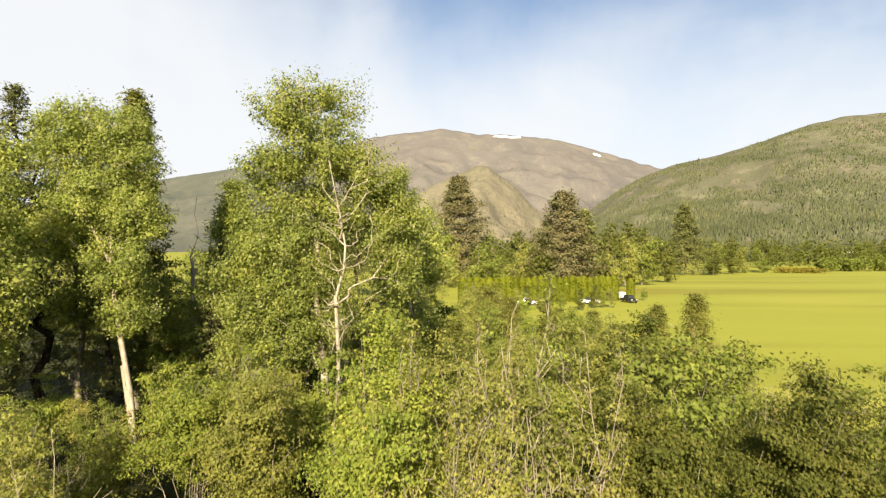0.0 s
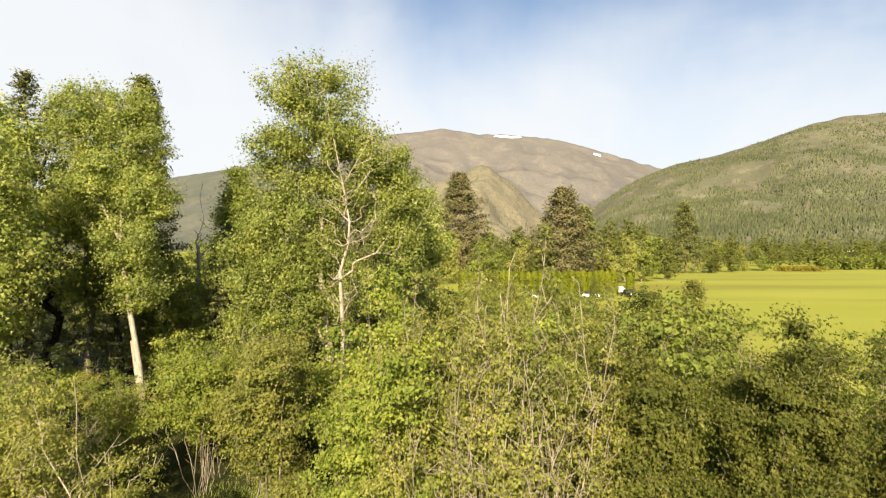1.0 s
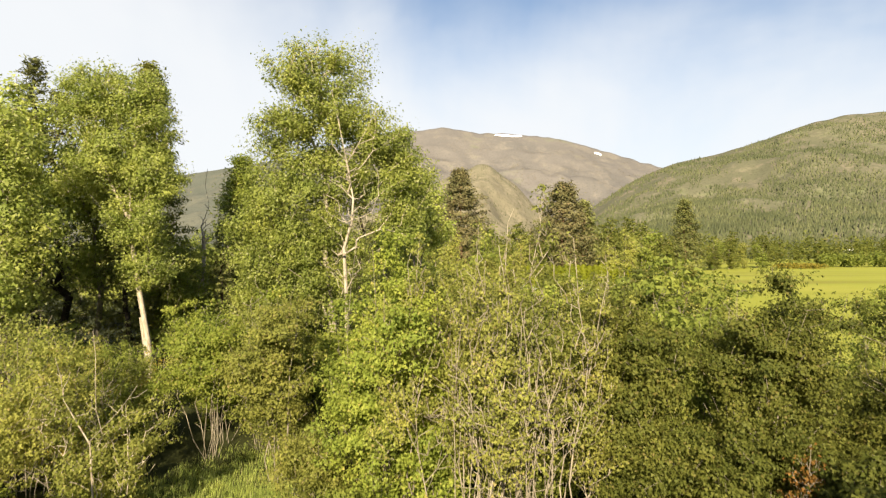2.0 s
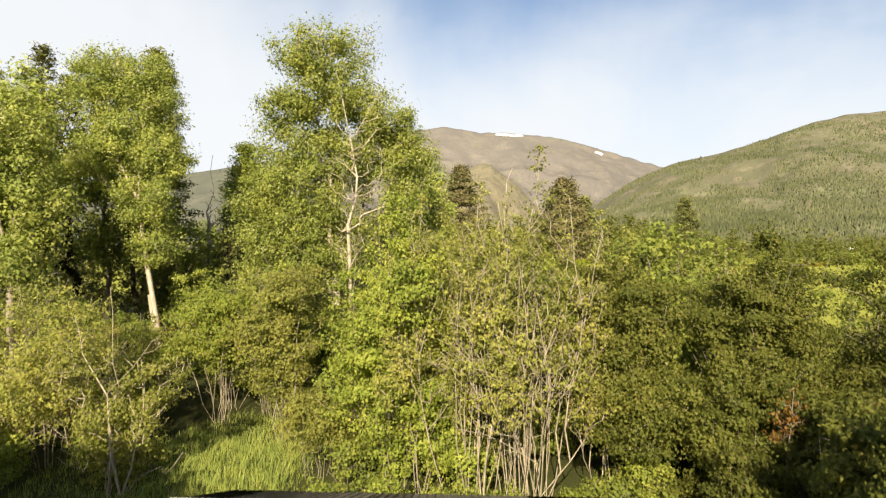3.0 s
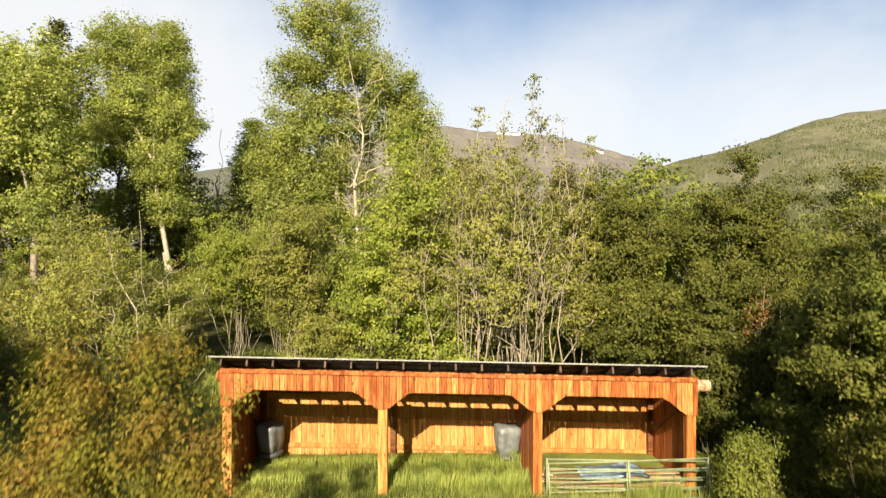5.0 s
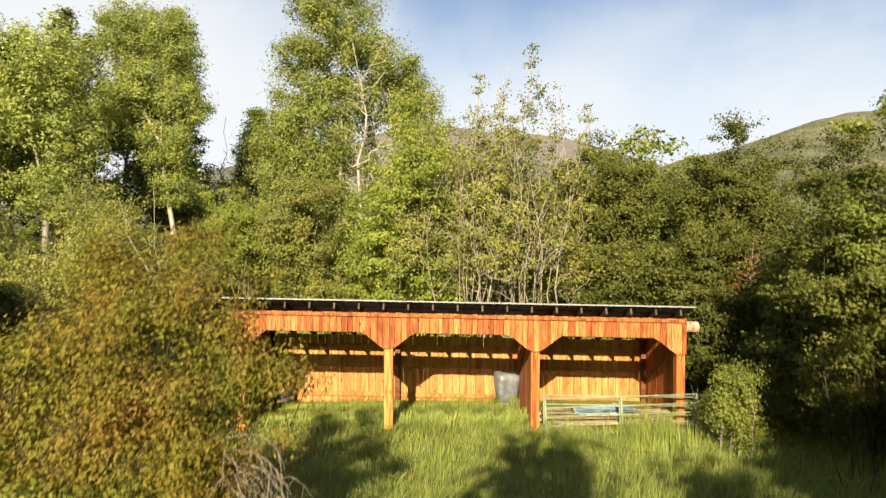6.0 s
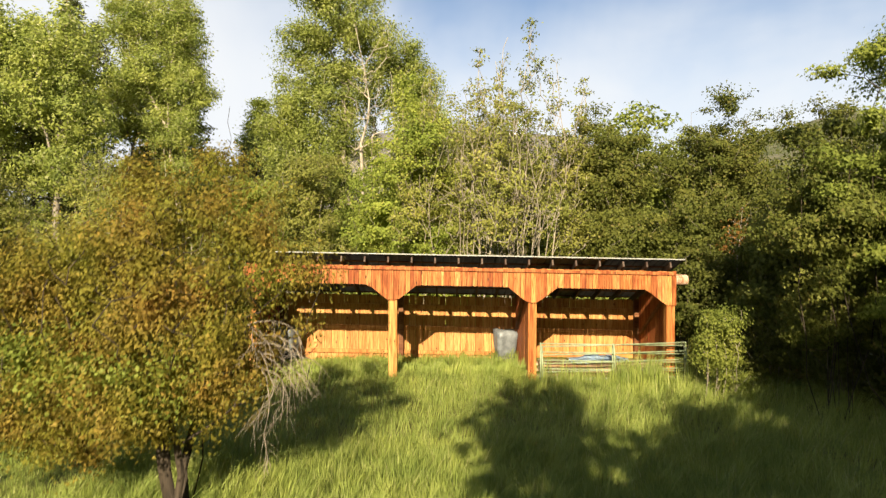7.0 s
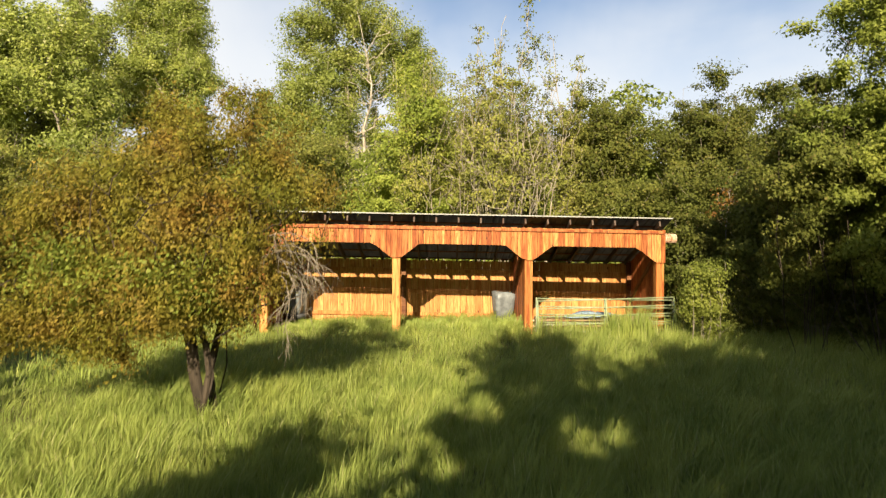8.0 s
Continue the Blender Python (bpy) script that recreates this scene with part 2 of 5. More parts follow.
def ground_material():
    """Rough grass near the shelter, darker ground under the thicket, a hay field beyond it."""
    m, t, out = shader("ground_cover")
    g = t.nodes.new("ShaderNodeNewGeometry")
    pos = g.outputs["Position"]
    sp = t.nodes.new("ShaderNodeSeparateXYZ")
    t.links.new(pos, sp.inputs[0])
    fine = noise_node(t, pos, 14.0, 6, 0.7)
    mid = noise_node(t, pos, 0.8, 5, 0.6)
    broad = noise_node(t, pos, 0.03, 4, 0.5)
    mp = t.nodes.new("ShaderNodeMapping")
    mp.inputs["Scale"].default_value = (0.009, 0.035, 1)
    mp.inputs["Rotation"].default_value = (0, 0, 0.12)
    t.links.new(pos, mp.inputs[0])
    bands = noise_node(t, mp.outputs[0], 1.0, 5, 0.6, 0.7)
    near = mix_node(t, fine, (0.082, 0.102, 0.0164), (0.221, 0.246, 0.057))
    wood_floor = mix_node(t, range_node(t, fine, 0.3, 0.7), (0.0164, 0.0213, 0.0066), (0.057, 0.061, 0.0164))
    near = mix_node(t, range_node(t, mid, 0.45, 0.7), near, (0.074, 0.061, 0.0246))
    field = ramp_node(t, bands, [(0.35, (0.21, 0.185, 0.034)), (0.46, (0.262, 0.268, 0.0369)), (0.55, (0.279, 0.283, 0.0410)), (0.68, (0.336, 0.32, 0.061))])
    field = mix_node(t, range_node(t, broad, 0.3, 0.7, 0.0, 0.35), field, (0.23, 0.262, 0.0287))
    field = mix_node(t, range_node(t, fine, 0.3, 0.7, 0.0, 0.22), field, (0.164, 0.18, 0.0205))
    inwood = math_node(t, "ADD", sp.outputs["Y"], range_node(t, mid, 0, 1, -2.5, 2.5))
    c = mix_node(t, range_node(t, inwood, 12.5, 15.5), near, wood_floor)
    edge = math_node(t, "ADD", inwood, math_node(t, "MULTIPLY", sp.outputs["X"], 0.9))
    c = mix_node(t, range_node(t, edge, 42, 48), c, field)
    surface(t, out, c, 0.9, spec=0.15, bump=fine, strength=0.5, distance=0.06)
    return m


def hill_material(name, low, high, bare, bright, size, dots):
    m, t, out = shader(name)
    g = t.nodes.new("ShaderNodeNewGeometry")
    pos = g.outputs["Position"]
    a = noise_node(t, pos, 1.0 / size, 6, 0.6, 0.4)
    b = noise_node(t, pos, 4.3 / size, 5, 0.65)
    mp = t.nodes.new("ShaderNodeMapping")
    mp.inputs["Scale"].default_value = (1, 1, 0.45)
    t.links.new(pos, mp.inputs[0])
    v = t.nodes.new("ShaderNodeTexVoronoi")
    v.inputs["Scale"].default_value = 1.0 / dots
    t.links.new(mp.outputs[0], v.inputs["Vector"])
    c = mix_node(t, range_node(t, a, 0.36, 0.62), low, high)
    c = mix_node(t, range_node(t, b, 0.49, 0.66, 0.0, 0.8), c, bare)
    c = mix_node(t, range_node(t, math_node(t, "ADD", a, b), 1.08, 1.3, 0, 0.8), c, bright)
    c = mix_node(t, range_node(t, v.outputs["Distance"], 0.1, 0.5, 0.42, 0.0), c, tuple(x * 0.5 for x in low))
    surface(t, out, c, 0.95, spec=0.1)
    return m


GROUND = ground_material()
HILL_GREEN = hill_material("wooded_slope", (0.094, 0.095, 0.06), (0.12, 0.117, 0.074), (0.185, 0.155, 0.118), (0.13, 0.152, 0.07), 150.0, 7.0)
HILL_BROWN = hill_material("bare_slope", (0.124, 0.117, 0.11), (0.148, 0.136, 0.126), (0.195, 0.175, 0.148), (0.135, 0.145, 0.102), 560.0, 9.0)
HILL_SPUR = hill_material("grassy_spur", (0.139, 0.131, 0.086), (0.18, 0.16, 0.111), (0.238, 0.201, 0.148), (0.172, 0.16, 0.098), 130.0, 9.0)
HILL_FAR = hill_material("far_slope", (0.078, 0.086, 0.07), (0.098, 0.103, 0.085), (0.12, 0.115, 0.09), (0.11, 0.115, 0.09), 500.0, 14.0)
SNOW = plain_material("snow", (0.85, 0.87, 0.9), 0.7, 0.0, 0.05, 0.05)

# ---- builders ----
def mesh_np(name, verts, faces, material, smooth=False):
    """A mesh from arrays of corners and of four-cornered faces."""
    verts, faces = np.asarray(verts, np.float32).reshape(-1, 3), np.asarray(faces, np.int32)
    me = bpy.data.meshes.new(name)
    k = faces.shape[1]
    me.vertices.add(len(verts))
    me.vertices.foreach_set("co", verts.ravel())
    me.loops.add(faces.size)
    me.loops.foreach_set("vertex_index", faces.ravel())
    me.polygons.add(len(faces))
    me.polygons.foreach_set("loop_start", np.arange(0, faces.size, k, dtype=np.int32))
    if smooth:
        me.polygons.foreach_set("use_smooth", np.ones(len(faces), bool))
    me.update(calc_edges=True)
    me.materials.append(material)
    return me


def attach(name, me, parent, label="", m=None):
    ob = new(name, me)
    ob.parent = parent
    if m is not None:
        ob.matrix_basis = m
    if label:
        tagged(ob, label)
    return ob


def part(name, bm, material, parent, label="", m=None, smooth=False):
    me = bpy.data.meshes.new(name)
    bm.to_mesh(me)
    bm.free()
    me.materials.append(material)
    if smooth:
        me.polygons.foreach_set("use_smooth", np.ones(len(me.polygons), bool))
    return attach(name, me, parent, label, m)


def thing(name, label, category, m=None, group="", kind=""):
    ob = new(name)
    ob.empty_display_size = 0.2
    if m is not None:
        ob.matrix_basis = m
    return tagged(ob, label, category, group, kind)


def box_bm(a, b, bevel=0.0, bm=None):
    bm = bm or bmesh.new()
    made = bmesh.ops.create_cube(bm, size=1)["verts"]
    for v in made:
        v.co = Vector([(a[i] + b[i]) / 2 + v.co[i] * (b[i] - a[i]) for i in range(3)])
    if bevel:
        edges = list({e for v in made for e in v.link_edges})
        bmesh.ops.bevel(bm, geom=edges, offset=bevel, segments=1, affect="EDGES")
    return bm


def tube_bm(points, radius, sides=8, bm=None):
    """A round pipe along points, with closed ends; radius may be a list."""
    bm = bm or bmesh.new()
    rings = []
    for i, p in enumerate(points):
        p = Vector(p)
        d = (Vector(points[min(i + 1, len(points) - 1)]) - Vector(points[max(i - 1, 0)])).normalized()
        u = d.cross(Vector((0, 0, 1)) if abs(d.z) < 0.9 else Vector((1, 0, 0))).normalized()
        w = d.cross(u)
        r = radius[i] if isinstance(radius, (list, tuple)) else radius
        rings.append([bm.verts.new(p + r * (math.cos(a) * u + math.sin(a) * w)) for a in (2 * math.pi * k / sides for k in range(sides))])
    for a, b in zip(rings, rings[1:]):
        for k in range(sides):
            bm.faces.new((a[k], a[(k + 1) % sides], b[(k + 1) % sides], b[k]))
    bm.faces.new(rings[0][::-1])
    bm.faces.new(rings[-1])
    bmesh.ops.recalc_face_normals(bm, faces=bm.faces)
    return bm


def unit(v):
    return v / np.maximum(np.linalg.norm(v, axis=-1, keepdims=True), 1e-9)


def leaf_quads(rng, centres, size, narrow=0.72, up=0.35, out=None, fine=False):
    """One small pointed leaf at each centre; fine: kite-shaped and slightly folded."""
    n = len(centres)
    nor = rng.normal(size=(n, 3)) * 0.5
    nor[:, 2] += up
    if out is not None:
        nor += out * 1.0
    nor = unit(nor)
    axis = unit(np.cross(nor, rng.normal(size=(n, 3))))
    side = np.cross(nor, axis)
    ln = (size * rng.uniform(0.65, 1.35, n))[:, None]
    wd = ln * narrow * rng.uniform(0.75, 1.2, n)[:, None]
    mid = centres + axis * ln * -0.08 + nor * wd * 0.18
    if fine:
        v = np.stack([centres - axis * ln * 0.5, mid + side * wd * 0.5, centres + axis * ln * 0.5, mid - side * wd * 0.5], 1)
        return v.reshape(-1, 3), np.arange(4 * n).reshape(-1, 4)
    low = centres - axis * ln * 0.38
    v = np.stack([low + side * wd * 0.62, centres + axis * ln * 0.62, low - side * wd * 0.62 + nor * wd * 0.2], 1)
    return v.reshape(-1, 3), np.arange(3 * n).reshape(-1, 3)


def grow(rng, stems, targets, wobble=0.12, rise=0.55):
    """Branches: each target is joined to the nearest fitting point of what has grown, from the inside out."""
    pos, par = [np.mean([np.array(line[0], float) for line in stems], axis=0) - np.array((0, 0, 0.25))], [-1]
    for line in stems:
        last = 0                # all stems rise from one root below the ground
        if pos:                 # a limb that forks from an earlier stem
            gap = [float(np.linalg.norm(np.array(line[0], float) - q)) for q in pos]
            if min(gap) < 0.05:
                last = int(np.argmin(gap))
                line = line[1:]
        for p in line:
            pos.append(np.array(p, float))
            par.append(last)
            last = len(pos) - 1
    heart = np.array(pos)
    near = np.min(np.linalg.norm(targets[:, None] - heart[None], axis=2), axis=1)
    tips = [0] * len(targets)
    for i in np.argsort(near):
        t = targets[i]
        q = np.array(pos)
        d = np.linalg.norm(q - t, axis=1)
        cost = d + 2.0 * np.maximum(0, q[:, 2] + rise * np.hypot(q[:, 0] - t[0], q[:, 1] - t[1]) - t[2])
        j = int(np.argmin(cost))
        way = t - pos[j]
        last = j
        steps = 2 if d[j] > 0.5 else 1
        for s in range(1, steps + 1):
            f = s / steps
            p = pos[j] + way * f
            if s < steps:
                p = p + rng.normal(size=3) * wobble * d[j] * np.array((1, 1, 0.6)) + np.array((0, 0, -0.06 * d[j]))
            pos.append(p)
            par.append(last)
            last = len(pos) - 1
        tips[i] = last
    return np.array(pos), np.array(par), tips


def limbs(pos, par, tips, base_radius, tip_radius=0.006, sides=5):
    n = len(pos)
    load = np.zeros(n)
    load[tips] += 1
    for i in range(n - 1, -1, -1):
        if par[i] >= 0:
            load[par[i]] += load[i]
    load = np.maximum(load, 0.6)
    top = load.max()
    rad = tip_radius + (base_radius - tip_radius) * (load / top) ** 0.78
    i = np.where(par >= 0)[0]
    j = par[i]
    a, b = pos[j], pos[i]
    ra, rb = np.minimum(rad[j], rad[i] * 1.45)[:, None], rad[i][:, None]
    d = unit(b - a)
    ref = np.where(np.abs(d[:, 2:3]) < 0.9, np.array([[0, 0, 1.0]]), np.array([[1.0, 0, 0]]))
    u = unit(np.cross(d, ref))
    w = np.cross(d, u)
    rings = []
    for k in range(sides):
        an = 2 * math.pi * k / sides
        e = math.cos(an) * u + math.sin(an) * w
        rings.append((a + e * ra, b + e * rb))
    v = np.stack([r[0] for r in rings] + [r[1] for r in rings], 1)
    base = (np.arange(len(i)) * 2 * sides)[:, None, None]
    f = np.array([[k, (k + 1) % sides, sides + (k + 1) % sides, sides + k] for k in range(sides)])[None] + base
    return v.reshape(-1, 3), f.reshape(-1, 4)


def fill_lobes(rng, lobes, n, shell=0.45):
    """Points in overlapping ellipsoids (x, y, z, rx, ry, rz), thicker towards their outside."""
    vol = np.array([a[3] * a[4] * a[5] for a in lobes]) ** 0.75
    pick = rng.choice(len(lobes), n, p=vol / vol.sum())
    way = unit(rng.normal(size=(n, 3)))
    r = rng.uniform(0.05, 1, n)[:, None] ** shell * rng.uniform(0.85, 1.1, (n, 1))
    lo = np.array(lobes, float)[pick]
    return lo[:, :3] + way * r * lo[:, 3:6]


def tree(name, label, category, m, seed, stems, lobes, clumps, per, size, spread, leaf, bark, base_radius, narrow=0.74, shell=0.45,
         bare=0, bare_lobes=None, tip=0.005, group="", flat=0.42, rise=0.55, sides=3, keep=1.0, fine=False, reach=0.5):
    """A tree or shrub at its base: stem lines, then limbs to every clump of leaves, some of them bare."""
    rng = np.random.default_rng(seed)
    targets = fill_lobes(rng, lobes, clumps, shell)
    targets[:, 2] = np.maximum(targets[:, 2], 0.12)
    dead = fill_lobes(rng, bare_lobes or [(*a[:3], a[3] * 1.12, a[4] * 1.12, a[5] * 1.15) for a in lobes], bare, 0.4) if bare else np.zeros((0, 3))
    pos, par, tips = grow(rng, stems, np.vstack([targets, dead]) if bare else targets, rise=rise)
    top = thing(name, label, category, m, group)
    v, f = limbs(pos, par, tips, base_radius, tip, sides)
    attach("trunk", mesh_np("trunk", v, f, bark, True), top)
    alive = rng.uniform(size=len(targets)) < keep
    live = targets[alive]
    inner = pos[par[np.array(tips)[:len(targets)][alive]]] - live      # back along each last twig
    inner = inner * np.minimum(1.0, reach / np.maximum(np.linalg.norm(inner, axis=1, keepdims=True), 1e-6))
    count = rng.integers(max(1, int(per * 0.5)), int(per * 1.5) + 1, len(live))
    mid = np.repeat(live, count, axis=0)
    off = np.clip(rng.normal(size=(len(mid), 3)), -1.7, 1.7) * spread * np.repeat(rng.uniform(0.6, 1.25, len(live)), count)[:, None]
    off[:, 2] *= flat
    along = rng.beta(1.1, 1.7, len(mid))[:, None] * 1.15 - 0.15
    centre = mid + off * (1.1 - 0.35 * along) + np.repeat(inner, count, axis=0) * along
    centre[:, 2] = np.maximum(centre[:, 2], 0.08)
    heart = np.mean(live, axis=0)
    v, f = leaf_quads(rng, centre, size, narrow, out=unit(centre - heart) * 0.5 + unit(off) * 0.8, fine=fine)
    attach("crown", mesh_np("crown", v, f, leaf, False), top)
    return top


def stem_line(rng, base, head, bend=0.05, n=6):
    base, head = np.array(base, float), np.array(head, float)
    ln = np.linalg.norm(head - base)
    side = rng.normal(size=3) * np.array((1, 1, 0)) * bend * ln
    return [base + (head - base) * f + side * math.sin(math.pi * f) + rng.normal(size=3) * 0.012 * ln * (0 < f < 1) for f in np.linspace(0, 1, n)]


def bush_stems(seed, n, spread_low, spread_high, height):
    rng = np.random.default_rng(seed + 900)
    out = []
    for k in range(n):
        a = 2 * math.pi * (k + rng.uniform(-0.3, 0.3)) / n
        r = rng.uniform(0.35, 1.0)
        out.append(stem_line(rng, (math.cos(a) * spread_low * r, math.sin(a) * spread_low * r, -0.1),
                             (math.cos(a) * spread_high * r, math.sin(a) * spread_high * r, height * rng.uniform(0.72, 1.0)), 0.06, 7))
    return out


def smooth_step(a, b, v):
    f = np.clip((np.asarray(v, float) - a) / (b - a), 0, 1)
    return f * f * (3 - 2 * f)


def land(x, y):
    """Height of the ground."""
    x, y = np.asarray(x, float), np.asarray(y, float)
    z = 0.55 * smooth_step(12, 18, y) - 0.55 * smooth_step(38, 60, y) - 3.0 * smooth_step(130, 330, y)
    z = z + 0.05 * np.sin(0.9 * x + 0.4 * y) * np.cos(0.7 * y - 0.3 * x) * (1 - smooth_step(40, 80, y))
    return z


def at_land(x, y, turn=0.0, scale=1.0, dz=0.0):
    return pose(x, y, float(land(x, y)) + dz, 0, 0, turn) @ Matrix.Scale(scale, 4)


# ---- ground and hills ----
def build_ground():
    xs = np.concatenate([-np.geomspace(5200, 32, 22), np.linspace(-30, 30, 76), np.geomspace(32, 5200, 22)])
    ys = np.concatenate([-np.geomspace(900, 22, 10), np.linspace(-20, 62, 100), np.geomspace(64, 4900, 44)])
    gx, gy = np.meshgrid(xs, ys)
    v = np.stack([gx, gy, land(gx, gy)], -1)
    c = len(xs)
    i = (np.arange(len(ys) - 1)[:, None] * c + np.arange(c - 1)[None]).ravel()
    f = np.stack([i, i + 1, i + c + 1, i + c], 1)
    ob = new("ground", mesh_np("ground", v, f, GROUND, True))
    tagged(ob, "rough grassy ground running out to a yellow-green hay field", "ground", kind="structure")


def build_hill(name, label, dist, foot, outline, material, seed, rough, columns=150, rows=60, back=0.25):
    """A hill whose crest follows the outline (degrees to the right, degrees up from the eye at the start), with gullied slopes."""
    az = np.array([o[0] for o in outline], float)
    el = np.array([o[1] for o in outline], float)
    a = np.linspace(az[0], az[-1], columns)
    e = np.interp(a, az, el)
    k = np.ones(5) / 5
    e = np.convolve(np.pad(e, 2, mode="edge"), k, "valid")
    tan_a = np.tan(np.radians(a))
    crest = 11 + np.tan(np.radians(e)) * dist
    depth = np.concatenate([np.linspace(foot, dist, rows), np.linspace(dist, dist * (1 + back), 8)[1:]])
    v = np.zeros((len(depth), columns, 3))
    for r, d in enumerate(depth):
        f = min(1.0, (d - foot) / (dist - foot))
        rise = f ** 1.15 if d <= dist else 1 - 0.8 * ((d - dist) / (dist * back)) ** 1.5
        for cidx in range(columns):
            x = tan_a[cidx] * d
            p = Vector((x * 0.0021, d * 0.0021, seed))
            gully = math.hypot(noise.noise(p * 0.9), 0.12) * 1.4 + 0.5 * math.hypot(noise.noise(p * 2.3), 0.16) + 0.16 * noise.noise(p * 6) - 0.2
            amount = rough * math.sin(math.pi * min(1.0, f)) if d <= dist else 0.0
            v[r, cidx] = (x, d, -6 + (crest[cidx] + 6) * rise - amount * gully + noise.noise(p * 9) * rough * 0.05)
    i = (np.arange(len(depth) - 1)[:, None] * columns + np.arange(columns - 1)[None]).ravel()
    faces = np.stack([i, i + 1, i + columns + 1, i + columns], 1)
    ob = new(name, mesh_np(name, v, faces, material, True))
    tagged(ob, label, "hill", kind="structure")
    return v


build_ground()
HILL_A = build_hill("far_mountain", "bare grey-brown mountain ridge with rounded summits far beyond the valley", 3900, 1900,
                    [(-12, 8.6), (-7.3, 10.6), (-4.6, 11.0), (-0.2, 11.5), (1.5, 11.35), (3.1, 11.0), (5.5, 10.95), (8.0, 10.8), (11.2, 10.45), (15.0, 9.35), (18.2, 8.35), (21.2, 7.5), (26, 6.2)],
                    HILL_BROWN, 3.0, 150)
build_hill("far_ridge", "hazy green-grey ridge low behind the woods", 4300, 2600,
           [(-40, 3.5), (-31, 5.2), (-25.7, 6.7), (-20.5, 7.6), (-18.0, 8.1), (-12, 8.9), (-6, 9.5), (0, 8.0)], HILL_FAR, 9.0, 60)
HILL_S = build_hill("grassy_spur", "pale grassy spur with scattered trees below the mountain", 2300, 1300,
           [(-9, 2.4), (-5, 4.0), (-2.4, 5.3), (0.5, 6.9), (1.8, 7.3), (3.3, 8.1), (4.4, 7.9), (5.6, 6.9), (6.6, 6.4), (8.0, 4.9), (9.4, 3.5), (11, 2.6), (13, 1.2)], HILL_SPUR, 5.0, 150, 110, 56)
HILL_R = build_hill("wooded_hill", "green wooded hillside rising from the valley floor with bare patches", 1750, 640,
                    [(11, 1.0), (14.5, 4.2), (18.0, 6.6), (21.2, 8.07), (25, 9.03), (28.4, 10.3), (31.8, 11.9), (34.4, 12.7), (36.9, 13.0), (42, 13.4), (52, 12)], HILL_GREEN, 7.0, 70, 170, 70)


def snow_patch(name, grid, az, dist, wide, deep, seed):
    """Old snow that lies on a slope, with a ragged rim and thinning towards it."""
    rng = np.random.default_rng(seed)
    n, k = 40, 7
    rim = np.convolve(np.tile(rng.uniform(0.55, 1.0, n), 3), np.ones(3) / 3, "same")[n:2 * n]
    turn = 2 * math.pi * np.arange(n) / n
    ring = np.arange(k + 1)[:, None] / k * rim[None]
    x = math.tan(radians(az)) * dist + np.cos(turn)[None] * ring * wide
    y = dist + np.sin(turn)[None] * ring * deep
    near = grid.reshape(-1, 3)
    z = np.zeros_like(x)
    for i in range(k + 1):
        for j in range(n):
            d = (near[:, 0] - x[i, j]) ** 2 + (near[:, 1] - y[i, j]) ** 2
            four = np.argpartition(d, 4)[:4]
            w = 1 / (d[four] + 1.0)
            z[i, j] = (near[four, 2] * w).sum() / w.sum() + (5.0 if i < k else -4.0)
    v = np.stack([x, y, z], -1).reshape(-1, 3)
    f = np.array([[i * n + j, i * n + (j + 1) % n, (i + 1) * n + (j + 1) % n, (i + 1) * n + j] for i in range(k) for j in range(n)])
    tagged(new(name, mesh_np(name, v, f, SNOW, True)), "patch of old snow lying below the bare mountain crest", "snow", kind="structure")


snow_patch("snow_patch", HILL_A, 6.2, 3858, 120, 18, 1)
snow_patch("snow_patch", HILL_A, 14.6, 3790, 32, 38, 2)


def slope_trees(name, label, grid, n, tall, material, seed, keep, thin):
    """Little spires standing all over a slope, thinner towards its top and in open patches."""
    rng = np.random.default_rng(seed)
    rows, cols = grid.shape[:2]
    r = rng.uniform(0.5, rows - 9.0, n)
    c = rng.uniform(0, cols - 1.01, n)
    i, j = r.astype(int), c.astype(int)
    fr, fc = (r - i)[:, None], (c - j)[:, None]
    p = (grid[i, j] * (1 - fr) + grid[i + 1, j] * fr) * (1 - fc) + (grid[i, j + 1] * (1 - fr) + grid[i + 1, j + 1] * fr) * fc
    thick = np.array([noise.noise(Vector((q[0] * 0.006, q[1] * 0.006, seed))) for q in p])
    fine = np.array([noise.noise(Vector((q[0] * 0.021, q[1] * 0.021, seed + 5))) for q in p])
    p = p[thick + 0.6 * fine + rng.uniform(-0.3, 0.3, n) > keep + thin * (r / rows - 0.4)]
    n = len(p)
    h = tall * rng.uniform(0.5, 1.3, n)
    w = h * rng.uniform(0.16, 0.3, n)
    turn = rng.uniform(0, 6.3, n)
    ring = [p + np.stack([w * np.cos(turn + k * 2.094), w * np.sin(turn + k * 2.094), h * 0.02 - 1.0], 1) for k in range(3)]
    tip = p + np.stack([np.zeros(n), np.zeros(n), h], 1)
    v = np.stack([*ring, tip], 1).reshape(-1, 3)
    f = (np.array([[0, 1, 3], [1, 2, 3], [2, 0, 3]])[None] + (np.arange(n) * 4)[:, None, None]).reshape(-1, 3)
    tagged(new(name, mesh_np(name, v, f, material)), label, "trees", kind="stuff")


